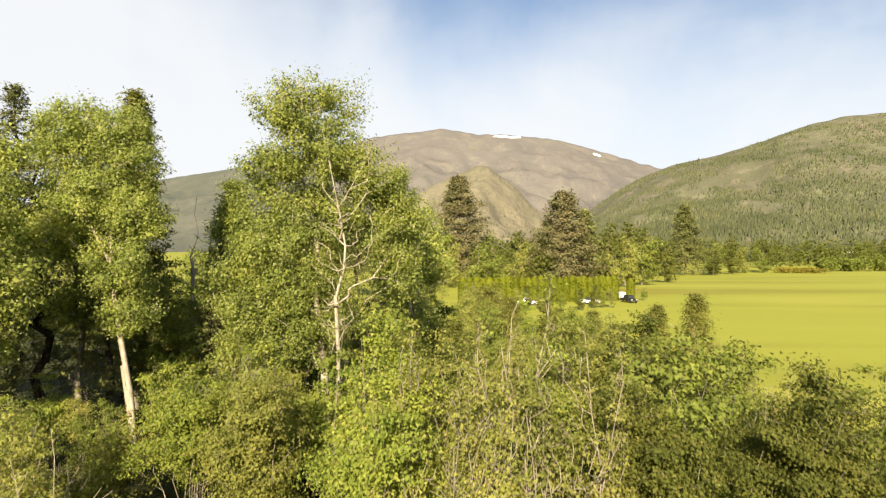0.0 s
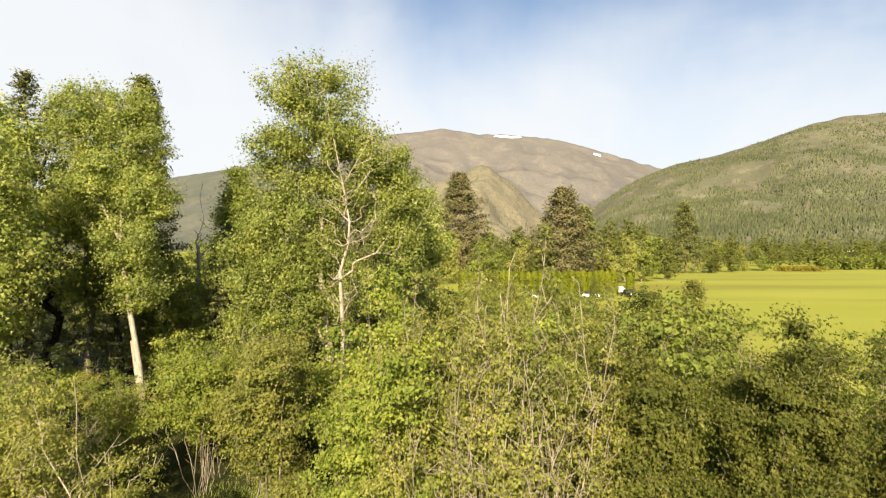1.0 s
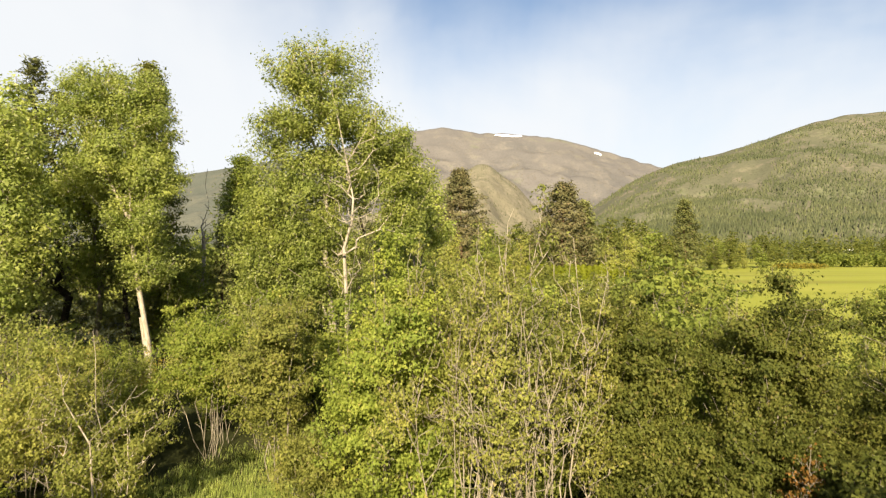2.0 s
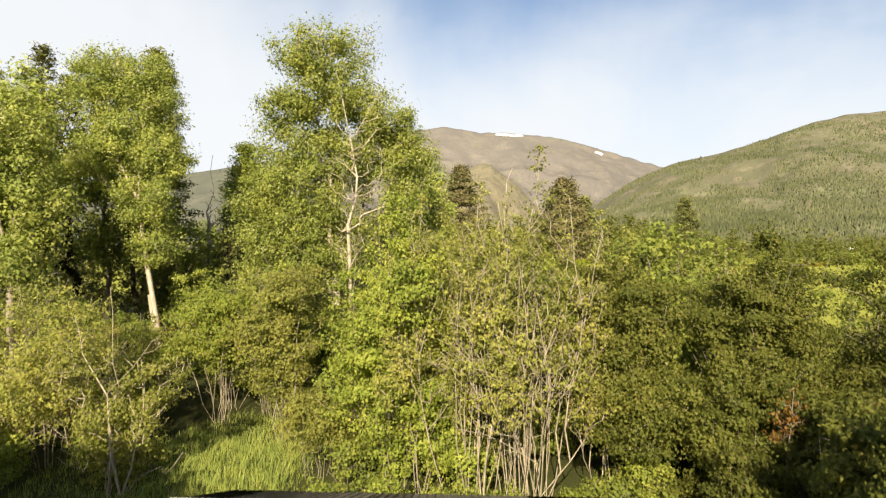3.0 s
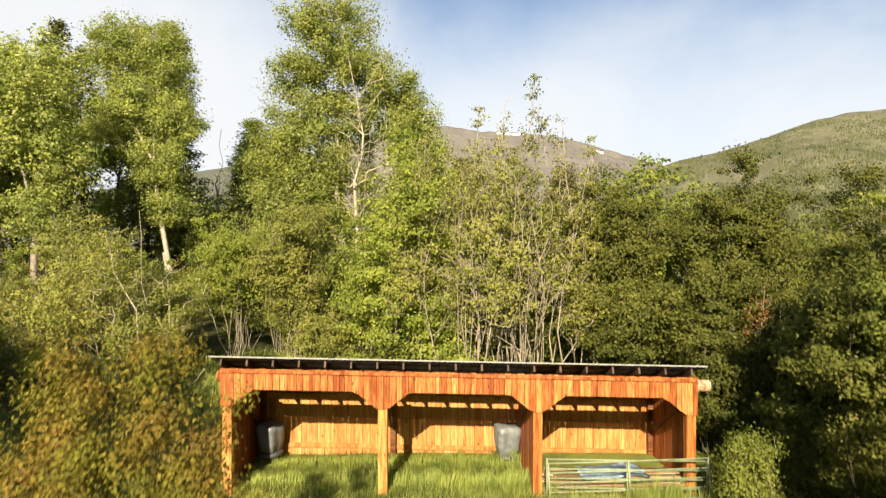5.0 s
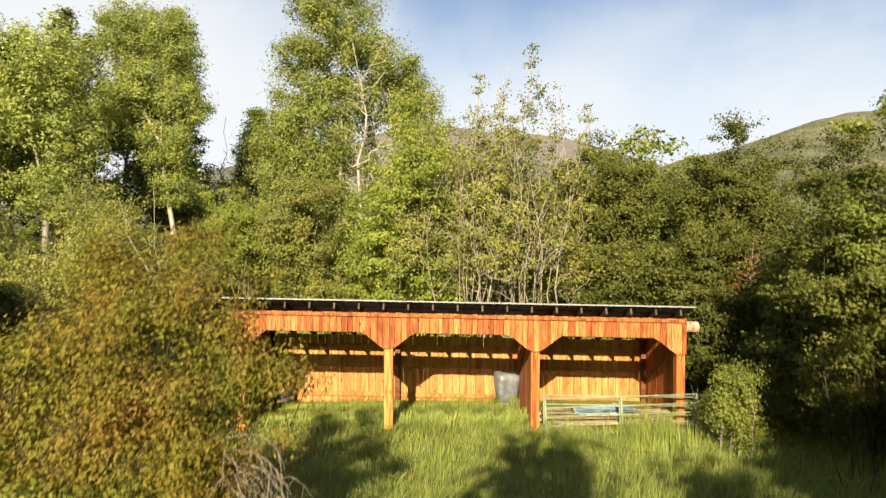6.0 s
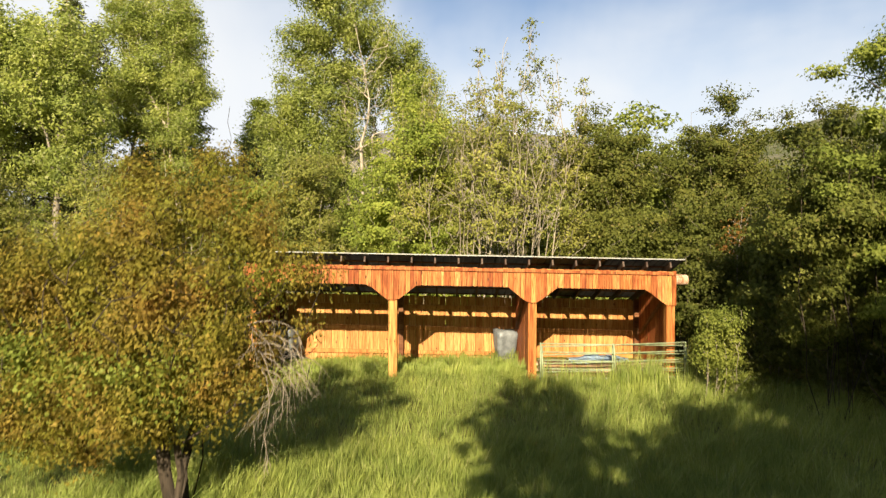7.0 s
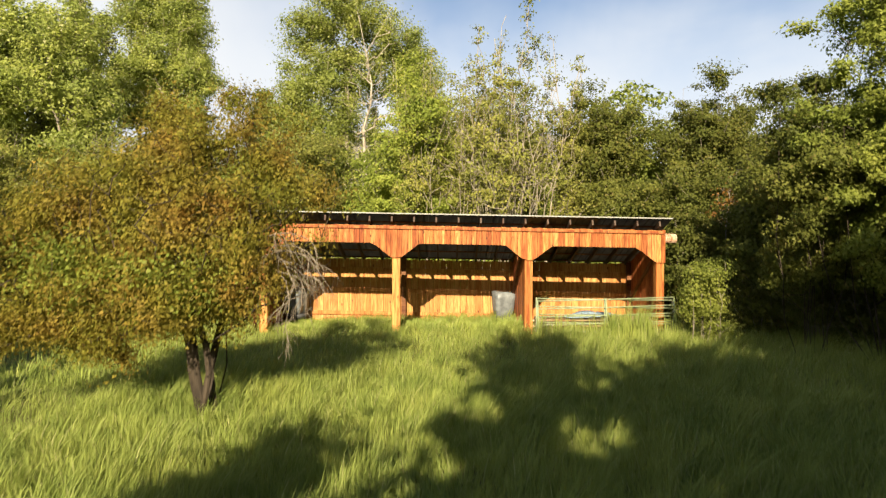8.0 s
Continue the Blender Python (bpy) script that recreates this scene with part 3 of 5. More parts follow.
slope_trees("hillside_woods", "countless small conifers standing all over the wooded hillside", HILL_R, 60000, 7.2,
            leaf_material("hillside_conifers", (0.062, 0.07, 0.036), (0.085, 0.094, 0.044), (0.12, 0.125, 0.056), through_light=0.1, patch=0.01), 4, -0.22, 0.45)
slope_trees("mountain_woods", "thin scattered trees on the bare mountain slopes", HILL_A, 14000, 6.5,
            leaf_material("mountain_conifers", (0.1, 0.09, 0.07), (0.12, 0.105, 0.08), (0.135, 0.12, 0.085), through_light=0.1, patch=0.004), 6, 0.05, 0.3)
slope_trees("spur_woods", "scattered small pines on the pale grassy spur", HILL_S, 6000, 7.5,
            leaf_material("spur_conifers", (0.09, 0.09, 0.05), (0.112, 0.11, 0.06), (0.135, 0.13, 0.075), through_light=0.1, patch=0.01), 8, 0.05, 0.3)

# ---- the open-fronted timber shed ----
FRONT, BACK = 8.68, 11.34
POSTS = (-4.80, -1.48, 1.82, 5.08)
FALL = 0.018                       # the whole shed drops a little along its length
TIP_DEG = math.degrees(math.atan(FALL))


def drop(x):
    return -FALL * x


def board_bm(x0, x1, y0, y1, za, zb, zt):
    """An upright board whose lower end runs from za to zb."""
    bm = bmesh.new()
    vs = [bm.verts.new(p) for p in ((x0, y0, za), (x1, y0, zb), (x1, y1, zb), (x0, y1, za), (x0, y0, zt), (x1, y0, zt), (x1, y1, zt), (x0, y1, zt))]
    for q in ((0, 1, 5, 4), (1, 2, 6, 5), (2, 3, 7, 6), (3, 0, 4, 7), (4, 5, 6, 7), (3, 2, 1, 0)):
        bm.faces.new([vs[k] for k in q])
    return bm


def arch(x):
    """Lower edge of the front boarding: high over the bays, cut down at a slant to the posts."""
    d = min(abs(x - p) for p in POSTS)
    return 1.84 + min(1.0, max(0.0, (d - 0.12) / 0.46)) * 0.36


def build_shed():
    rng = random.Random(5)
    shed = thing("open_shed", "open-fronted orange-stained timber shed with three bays and a low metal roof", "shed", pose(0, 0, 0))
    for i, x in enumerate(POSTS):
        w = 0.1
        bm = box_bm((-w, -w, -0.3), (w, w, 2.6 + drop(x)), 0.012)
        part("post", bm, POST, shed, m=pose(x, FRONT + 0.115, 0))
        part("rear_post", box_bm((-0.07, -0.07, -0.3), (0.07, 0.07, 1.78 + drop(x)), 0.01), TIMBER, shed, m=pose(x, BACK - 0.1, 0))
    x = -4.93
    while x < 5.16:
        w = rng.uniform(0.105, 0.155)
        e = min(x + w, 5.2)
        lift = rng.uniform(-0.008, 0.008)
        part("fascia_board", board_bm(-(e - x) / 2, (e - x) / 2 - 0.008, 0, 0.022 + rng.uniform(0, 0.006), arch(x) + drop(x), arch(e) + drop(e), 2.64 + lift + drop(x)),
             BOARD, shed, m=pose((x + e) / 2, FRONT - 0.018 - rng.uniform(0, 0.014), 0, 0, 0, rng.uniform(-1.2, 1.2)))
        x = e
    # strip that makes the top of the boarding redder
    part("top_strip", box_bm((-5.02, -0.012, -0.034), (5.06, 0.012, 0.034), 0.004), BOARD_SIDE, shed, "narrow redder strip along the top of the boarding", pose(0.1, FRONT - 0.05, 2.585, 0, TIP_DEG, 0))
    x = -4.9
    while x < 5.1:
        w = rng.uniform(0.17, 0.24)
        e = min(x + w, 5.16)
        part("wall_board", board_bm(-(e - x) / 2, (e - x) / 2 - 0.009, 0, 0.024, -0.12, -0.12, 1.73 + drop(x) + rng.uniform(-0.012, 0.012)),
             BOARD_BACK, shed, m=pose((x + e) / 2, BACK + rng.uniform(0, 0.006), 0))
        x = e
    # nailing rails on the back wall, front plate log and rear plate
    for z in (0.14, 0.82, 1.42):
        part("wall_rail", box_bm((-4.95, -0.045, -0.055), (4.95, -0.002, 0.055), 0.006), BOARD_BACK, shed, m=pose(0.1, BACK, z, 0, TIP_DEG, 0))
    log = tube_bm([(-5.06, 0, 0), (-2.5, 0.01, 0.01), (0, 0, 0), (2.6, 0.012, -0.008), (5.3, 0, 0)], [0.13, 0.128, 0.125, 0.12, 0.125], 12)
    log = part("header_log", log, TIMBER, shed, m=pose(0.06, FRONT + 0.145, 2.44, 0, TIP_DEG, 0), smooth=True)
    part("log_end", tube_bm([(5.1, 0, 0), (5.44, 0, 0)], [0.13, 0.122], 14), LOGEND, shed, "pale freshly cut end of the header log", pose(0.06, FRONT + 0.145, 2.44, 0, TIP_DEG, 0))
    part("log_end", tube_bm([(-5.1, 0, 0), (-4.9, 0, 0)], [0.12, 0.13], 14), BOARD, shed, "orange-stained end of the header log", pose(0.06, FRONT + 0.145, 2.44, 0, TIP_DEG, 0))
    # side walls and the partition beside the third post
    slope = 0.36
    for wx, face in ((-4.89, BOARD_SIDE), (1.735, BOARD_SIDE), (5.14, BOARD_SIDE)):
        y = FRONT + 0.23
        while y < BACK - 0.01:
            w = rng.uniform(0.13, 0.16)
            e = min(y + w, BACK - 0.004)
            part("side_board", board_bm(-0.012, 0.012, 0, e - y - 0.006, -0.12, -0.12, 2.74 - slope * (e - FRONT) + drop(wx)), face, shed,
                 m=pose(wx + rng.uniform(-0.004, 0.004), y, 0))
            y = e
        part("brace", box_bm((-0.03, 0, -0.045), (0.03, 2.5, 0.045), 0.006), TIMBER, shed,
             m=pose(wx - 0.045 if wx > 0 else wx + 0.045, FRONT + 0.2, 2.15 + drop(wx), -32, 0, 0))
    # rafters, laths and metal sheets
    y0, z0 = 8.5, 2.875
    pitch = math.degrees(math.atan(slope))
    k = 0
    x = -4.86
    while x < 5.2:
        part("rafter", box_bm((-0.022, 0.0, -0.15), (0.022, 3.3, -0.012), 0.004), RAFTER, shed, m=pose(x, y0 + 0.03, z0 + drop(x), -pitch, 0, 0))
        x += 0.548
    for f in (0.42, 1.1, 1.85, 2.6, 3.2):
        part("lath", box_bm((-5.05, -0.04, -0.012), (5.2, 0.04, 0.008), 0.003), TIMBER, shed,
             m=pose(0, 0, drop(0), 0, 0, 0) @ pose(0, y0 + f * math.cos(radians(pitch)), z0 - f * math.sin(radians(pitch)), 0, TIP_DEG, 0) @ pose(0, 0, 0, -pitch, 0, 0))
    sheet = bmesh.new()
    prof = []
    for r in range(5):
        b = r * 0.18
        prof += [(b, 0.0), (b + 0.11, 0.0), (b + 0.125, 0.018), (b + 0.155, 0.018), (b + 0.17, 0.0)]
    prof.append((0.9, 0.0))
    lines = []
    for y in (0.0, 1.7, 3.4):
        lines.append([sheet.verts.new((px, y, pz)) for px, pz in prof])
    for a, b in zip(lines, lines[1:]):
        for i in range(len(prof) - 1):
            sheet.faces.new((a[i], a[i + 1], b[i + 1], b[i]))
    bmesh.ops.solidify(sheet, geom=sheet.faces[:], thickness=0.006)
    me = bpy.data.meshes.new("roof_sheet")
    sheet.to_mesh(me)
    sheet.free()
    me.materials.append(STEEL)
    # added strip, coloured pale so the roof edge looks lit by the sky
    part("lit_edge_strip", box_bm((-5.14, -0.01, -0.006), (5.3, 0.01, 0.02), 0.003), ROOF_EDGE, shed, "pale strip added for the sky-lit edge of the metal roof", pose(0, y0 - 0.065, z0 + 0.045, 0, TIP_DEG, 0))
    x = -5.12
    n = 0
    while x < 4.9:
        attach("roof_sheet", me, shed, m=pose(x, y0 - 0.05, z0 + 0.035 + drop(x) + 0.004 * (n % 2), 0, TIP_DEG, 0) @ pose(0, 0, 0, -pitch, 0, 0))
        x += 0.865
        n += 1


build_shed()


def feed_tub(m, h=0.8, label="grey tarpaulin-wrapped feed tub standing against the shed's back wall"):
    """A tub wrapped in a grey sheet, gathered in folds, with a dark moulded foot."""
    top = thing("feed_tub", label, "tub", m)
    bm = bmesh.new()
    n = 28
    rings = []
    for z, r in ((0.1, 0.13), (0.17, 0.21), (0.36, 0.262), (0.6, 0.285), (h - 0.03, 0.3), (h, 0.24)):
        ring = []
        for k in range(n):
            a = 2 * math.pi * k / n
            fold = 1 + 0.07 * math.sin(5 * a + z * 2) + 0.04 * math.sin(13 * a + z)
            square = (abs(math.cos(a)) ** 4 + abs(math.sin(a)) ** 4) ** -0.25
            ring.append(bm.verts.new((math.cos(a) * r * fold * square, math.sin(a) * r * fold * square * 0.8, z + 0.02 * math.sin(3 * a))))
        rings.append(ring)
    for a, b in zip(rings, rings[1:]):
        for k in range(n):
            bm.faces.new((a[k], a[(k + 1) % n], b[(k + 1) % n], b[k]))
    bm.faces.new(rings[-1])
    bm.faces.new(rings[0][::-1])
    part("cover", bm, GREYTARP, top, "creased grey plastic cover", smooth=True)
    part("foot", tube_bm([(0, 0, 0.0), (0, 0, 0.03), (0, 0, 0.1), (0, 0, 0.16)], [0.14, 0.22, 0.28, 0.27], 20), DARKPLASTIC, top, "dark rounded plastic foot", smooth=True)
    return top


tub = feed_tub(pose(1.38, 10.95, -0.04, 0, 4, 12) @ Matrix.Scale(1.1, 4))
copy_thing(tub, pose(-4.5, 10.85, 0.05, 0, 0, 70))


def pipe_panel(m, length=3.35, rails=5, high=0.85):
    top = thing("livestock_panel", "faded green tubular steel livestock panel leaning across the bay", "gate", m, "stacked livestock panels")
    for k in range(rails):
        z = 0.08 + (high - 0.08) * k / (rails - 1)
        part("rail", tube_bm([(0, 0, z), (length / 2, 0.004, z - 0.008), (length, 0, z)], 0.016, 8), GATE, top, smooth=True)
    for x in (0.0, length * 0.5, length):
        part("upright", tube_bm([(x, 0.0, 0.02), (x, 0.0, high + 0.02)], 0.022, 8), GATE, top, smooth=True)
    return top


panel = pipe_panel(pose(1.98, 8.46, 0.02, -4, 0.6, 0))
copy_thing(panel, pose(2.02, 8.3, -0.03, -7, -1.6, 1.5))


def plank_stack(m):
    top = thing("plank_stack", "stack of weathered planks lying behind the green panels", "planks", m)
    rng = random.Random(2)
    for row in range(5):
        for k in range(4):
            x = rng.uniform(-0.15, 0.15)
            part("plank", box_bm((x, k * 0.2, row * 0.075), (x + 2.75 + rng.uniform(-0.3, 0.3), k * 0.2 + 0.17, row * 0.075 + 0.05), 0.006), OLDWOOD, top,
                 m=pose(0, 0, 0, 0, 0, rng.uniform(-1.2, 1.2)))
    return top


plank_stack(pose(2.1, 8.72, -0.02))


def tarp(m):
    ob = new("tarpaulin")
    n, k = 26, 16
    bm = bmesh.new()
    grid = []
    for i in range(n):
        row = []
        for j in range(k):
            u, w = i / (n - 1) - 0.5, j / (k - 1) - 0.5
            z = 0.2 * math.exp(-((u + 0.12) ** 2) * 16 - w * w * 9) + 0.09 * math.exp(-((u - 0.25) ** 2) * 30) + 0.035 * noise.noise(Vector((u * 9, w * 6, 2)))
            row.append(bm.verts.new((u * 1.35, w * 0.75, max(0.012, z + 0.03))))
        grid.append(row)
    for i in range(n - 1):
        for j in range(k - 1):
            bm.faces.new((grid[i][j], grid[i + 1][j], grid[i + 1][j + 1], grid[i][j + 1]))
    bmesh.ops.solidify(bm, geom=bm.faces[:], thickness=0.006)
    me = bpy.data.meshes.new("tarpaulin")
    bm.to_mesh(me)
    bm.free()
    me.materials.append(TARP)
    me.polygons.foreach_set("use_smooth", np.ones(len(me.polygons), bool))
    bpy.data.objects.remove(ob)
    ob = new("tarpaulin", me)
    ob.matrix_basis = m
    tagged(ob, "crumpled light blue tarpaulin thrown over the plank stack", "tarpaulin")


tarp(pose(3.5, 9.12, 0.342, 0, 0, 4) @ Matrix.Diagonal((1.1, 1.0, 0.75, 1)))


def pole_fence(m):
    top = thing("pole_fence", "short dark weathered pole fence running from the shed into tall grass", "fence", m)
    for x in (-0.75, -0.15):
        part("fence_post", tube_bm([(x, 0, -0.2), (x + 0.01, 0, 0.7), (x, 0.01, 1.15)], [0.045, 0.043, 0.04], 9), TIMBER, top, smooth=True)
    for z in (0.35, 0.7, 1.05):
        part("fence_rail", tube_bm([(-0.95, -0.06, z - 0.02), (-0.5, -0.065, z), (0.05, -0.06, z + 0.01)], 0.024, 8), TIMBER, top, smooth=True)


pole_fence(pose(-5.1, 9.4, 0.0))

# ---- trees and shrubs round the shed ----
R = np.random.default_rng


def alder(seed, m, h, wide, label, leaf=LEAF_ALDER, clumps=330, per=56, size=0.061, stems=6, bare=30, keep=1.0, spread=0.192, group="", bark=BARK_GREY, low=0.15, radius=0.07, name="alder", shell=0.45, tip=0.005):
    """A many-stemmed thicket tree with an uneven head of small leaves."""
    rng = R(seed)
    lobes = []
    for k in range(7):
        a, f = rng.uniform(0, 6.28), rng.uniform(low, 0.88)
        r = wide * (0.55 * (1 - abs(f - 0.5)) + 0.1)
        lobes.append((math.cos(a) * wide * 0.45 * (1.1 - f * 0.6), math.sin(a) * wide * 0.45 * (1.1 - f * 0.6), f * h, r * rng.uniform(0.8, 1.2), r * rng.uniform(0.8, 1.2), h * rng.uniform(0.12, 0.2)))
    lobes.append((0, 0, h * 0.55, wide * 0.6, wide * 0.6, h * 0.35))
    lobes.append((rng.uniform(-0.3, 0.3), rng.uniform(-0.3, 0.3), h * 0.9, wide * 0.22, wide * 0.22, h * 0.12))
    return tree(name, label, "tree", m, seed, bush_stems(seed, stems, 0.35, wide * 0.5, h * 0.92), lobes, clumps, per, size, spread, leaf, bark, radius, bare=bare, keep=keep, group=group, shell=shell, tip=tip)


# behind the shed
alder(11, at_land(-1.5, 15.6), 9.6, 2.6, "bushy bright green alder growing close behind the shed", clumps=330, per=142, size=0.083, spread=0.244, bare=100)
alder(12, at_land(2.1, 16.0), 8.2, 2.3, "sparse pale-stemmed alder showing many thin upright stems", LEAF_WILLOW, clumps=200, per=91, size=0.072, stems=11, bare=60, bark=BARK_STEM, radius=0.04, spread=0.222)
alder(13, at_land(0.2, 16.4), 8.3, 2.2, "thin alder with bare pale twigs above the shed roof", LEAF_WILLOW, clumps=190, per=91, size=0.072, stems=8, bare=60, bark=BARK_STEM, radius=0.04, spread=0.222)
heads = ((0.1, 0.1, 10.1), (-0.8, 0.0, 9.2), (0.9, 0.2, 8.8), (-1.6, 0.3, 8.3), (1.7, -0.1, 7.8))
poplar = tree("poplar", "slender young poplar with thin open tops above the thicket", "tree", at_land(2.4, 13.6, 0, 1.02), 14,
              [stem_line(R(k + 1), (0.25 * (k - 2) / 2, 0.1, -0.1), head, 0.025, 10) for k, head in enumerate(heads)],
              [(x * 0.9, y, z - drop_z, r, r, 0.8) for x, y, z in heads for drop_z, r in ((0.45, 0.2), (1.5, 0.42), (2.8, 0.6), (4.2, 0.7))],
              400, 22, 0.075, 0.14, LEAF_WILLOW, BARK_STEM, 0.06, bare=60, tip=0.009, rise=1.1)
for x, y, s, a in ((0.95, 13.5, 0.9, 120), (4.3, 14.6, 0.82, 240), (-0.7, 14.9, 0.86, 60)):
    copy_thing(poplar, at_land(x, y, a, s))
alder(15, at_land(5.0, 14.3), 7.4, 2.5, "dense dark green thicket tree beside the shed", LEAF_DARK, clumps=360, per=170, size=0.07, bare=95, spread=0.225)
alder(16, at_land(8.5, 14.0), 8.1, 2.7, "broad dark green thicket tree with a few orange leaves", LEAF_DARK, clumps=380, per=170, size=0.07, bare=95, spread=0.225)
alder(17, at_land(12.2, 13.2), 7.7, 2.8, "dark green thicket tree with a few bare twigs", LEAF_DARK, clumps=340, per=155, size=0.072, bare=150, spread=0.235)
alder(18, at_land(-4.1, 16.0), 3.0, 1.6, "low yellowish shrub at the end of the grassy lane", LEAF_WILLOW, clumps=150, per=96, size=0.065, stems=9, bare=20, radius=0.02, name="shrub", low=0.1)

bare_alder = alder(20, at_land(2.5, 13.5), 8.0, 2.5, "clump of thin pale alder stems with few leaves", LEAF_WILLOW, clumps=70, per=18, size=0.085, stems=11, bare=150, spread=0.2, bark=BARK_STEM, radius=0.045, tip=0.009, group="bare stems", low=0.5)
for x, y, s, a in ((0.7, 13.7, 0.98, 130), (1.7, 13.2, 0.9, 250), (-7.6, 22.5, 0.85, 80)):
    copy_thing(bare_alder, at_land(x, y, a, s))
dry_shrub = alder(27, at_land(-11.7, 17.8), 4.9, 2.0, "dry grey-brown shrub of fine bare twigs", LEAF_OLD, clumps=60, per=16, size=0.08, stems=14, bare=260, spread=0.2, bark=BARK_GREY, radius=0.025, name="dry_shrub", group="dry shrubs")
for x, y, s, a in ((-14.3, 19.4, 0.95, 130), (-15.0, 17.0, 0.85, 250), (-16.6, 21.5, 0.9, 40), (-12.3, 22.8, 0.85, 80)):
    copy_thing(dry_shrub, at_land(x, y, a, s))

# beside the lane
tree("young_birch", "young tree with one thin pale stem and forked bare limbs", "tree", at_land(-10.0, 14.9), 21,
     [stem_line(R(21), (0, 0, -0.1), (0.1, 0, 6.2), 0.02, 9), stem_line(R(22), (0.02, 0, 3.0), (-1.1, 0.2, 5.4), 0.04, 5), stem_line(R(23), (0.02, 0, 3.1), (1.2, 0.3, 4.6), 0.05, 5), stem_line(R(24), (0.3, 0.2, -0.1), (0.8, 0.4, 4.0), 0.05, 6)],
     [(-0.3, 0.8, 2.0, 1.7, 1.1, 1.4), (0.9, 0.7, 3.1, 1.2, 1.0, 1.2), (-1.3, 0.8, 4.0, 1.2, 0.9, 1.1), (0.1, 0.8, 0.9, 1.5, 0.9, 0.7)], 170, 80, 0.07, 0.2, LEAF_WILLOW, BARK_PALE, 0.085, bare=130, tip=0.008)
alder(22, at_land(-13.0, 16.8), 6.6, 2.5, "grey-green thicket tree with dry twigs", LEAF_WILLOW, clumps=220, per=90, size=0.072, bare=320, spread=0.244)
alder(23, at_land(-16.8, 14.8), 6.3, 2.7, "green thicket tree standing at the edge of the woods", LEAF_WILLOW, clumps=230, per=100, size=0.075, bare=260, spread=0.244)
alder(24, at_land(-9.2, 21.5), 6.3, 2.4, "slim-stemmed alder at the head of the grassy lane", LEAF_ALDER, clumps=240, per=112, size=0.078, stems=13, bare=140, bark=BARK_STEM, low=0.5, radius=0.05, spread=0.244)
alder(25, at_land(-5.9, 19.0), 6.6, 2.2, "leafy alder with a few bare yellowish stems", LEAF_WILLOW, clumps=280, per=112, size=0.078, bare=130, low=0.25, spread=0.244)
alder(26, at_land(-13.4, 11.6), 3.4, 2.2, "low dark shrub in the shade beside the lane", LEAF_DARK, clumps=240, per=102, size=0.072, stems=9, radius=0.03, name="shrub", low=0.1)

# beside the grass, on the shaded side; LEAF_DARK paints part of that shade
alder(31, at_land(7.75, 4.7), 7.1, 2.6, "tall leafy tree in half shade beside the grass", LEAF_BRIGHT, bark=BARK_DARK, clumps=560, per=240, size=0.055, stems=7, bare=60, spread=0.165, shell=0.5, low=0.12)
# dark leaf colour stands in for the shade at the tree's foot
alder(37, at_land(6.95, 5.6), 5.8, 1.65, "dense leafy shrub, leaves coloured dark for shade, filling the foot of the tall tree", LEAF_DARK, bark=BARK_DARK, clumps=260, per=170, size=0.055, stems=9, spread=0.16, radius=0.03, name="shrub", low=0.08)
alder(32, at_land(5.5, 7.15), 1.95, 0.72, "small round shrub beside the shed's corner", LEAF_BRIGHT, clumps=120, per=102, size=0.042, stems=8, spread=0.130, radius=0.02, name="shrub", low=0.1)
# dark leaf colour again deepens the shade beside the shed
alder(33, at_land(7.3, 8.0), 1.6, 0.85, "low shrub, leaves coloured dark for shade, at the edge of the grass", LEAF_DARK, clumps=110, per=102, size=0.044, stems=8, spread=0.140, radius=0.02, name="shrub", low=0.1)
dark_shrub = alder(34, at_land(7.8, 8.9), 4.6, 2.0, "dense shrub, leaves coloured dark for the deep shade next to the shed", LEAF_DARK, clumps=230, per=95, size=0.1, stems=9, radius=0.03, name="shrub", low=0.08)
alder(35, at_land(10.4, 8.0), 5.6, 2.4, "dense shrub, leaves coloured dark for shade, behind the leafy tree", LEAF_DARK, clumps=280, per=105, size=0.094, stems=9, radius=0.03, name="shrub", low=0.08)

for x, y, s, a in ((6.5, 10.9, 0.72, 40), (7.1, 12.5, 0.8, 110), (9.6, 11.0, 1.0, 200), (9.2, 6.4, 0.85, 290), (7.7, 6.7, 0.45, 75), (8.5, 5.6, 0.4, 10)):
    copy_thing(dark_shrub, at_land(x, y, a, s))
tree("dead_sapling", "dead sapling with rust-orange withered leaves against the thicket", "tree", at_land(8.3, 11.9), 36,
     [stem_line(R(36), (0, 0, -0.1), (0.05, 0, 4.3), 0.03, 7)], [(0, 0, 3.7, 0.4, 0.3, 0.55), (-0.35, 0, 3.2, 0.3, 0.3, 0.4)], 40, 9, 0.07, 0.12, LEAF_RUST, BARK_GREY, 0.025, bare=25)

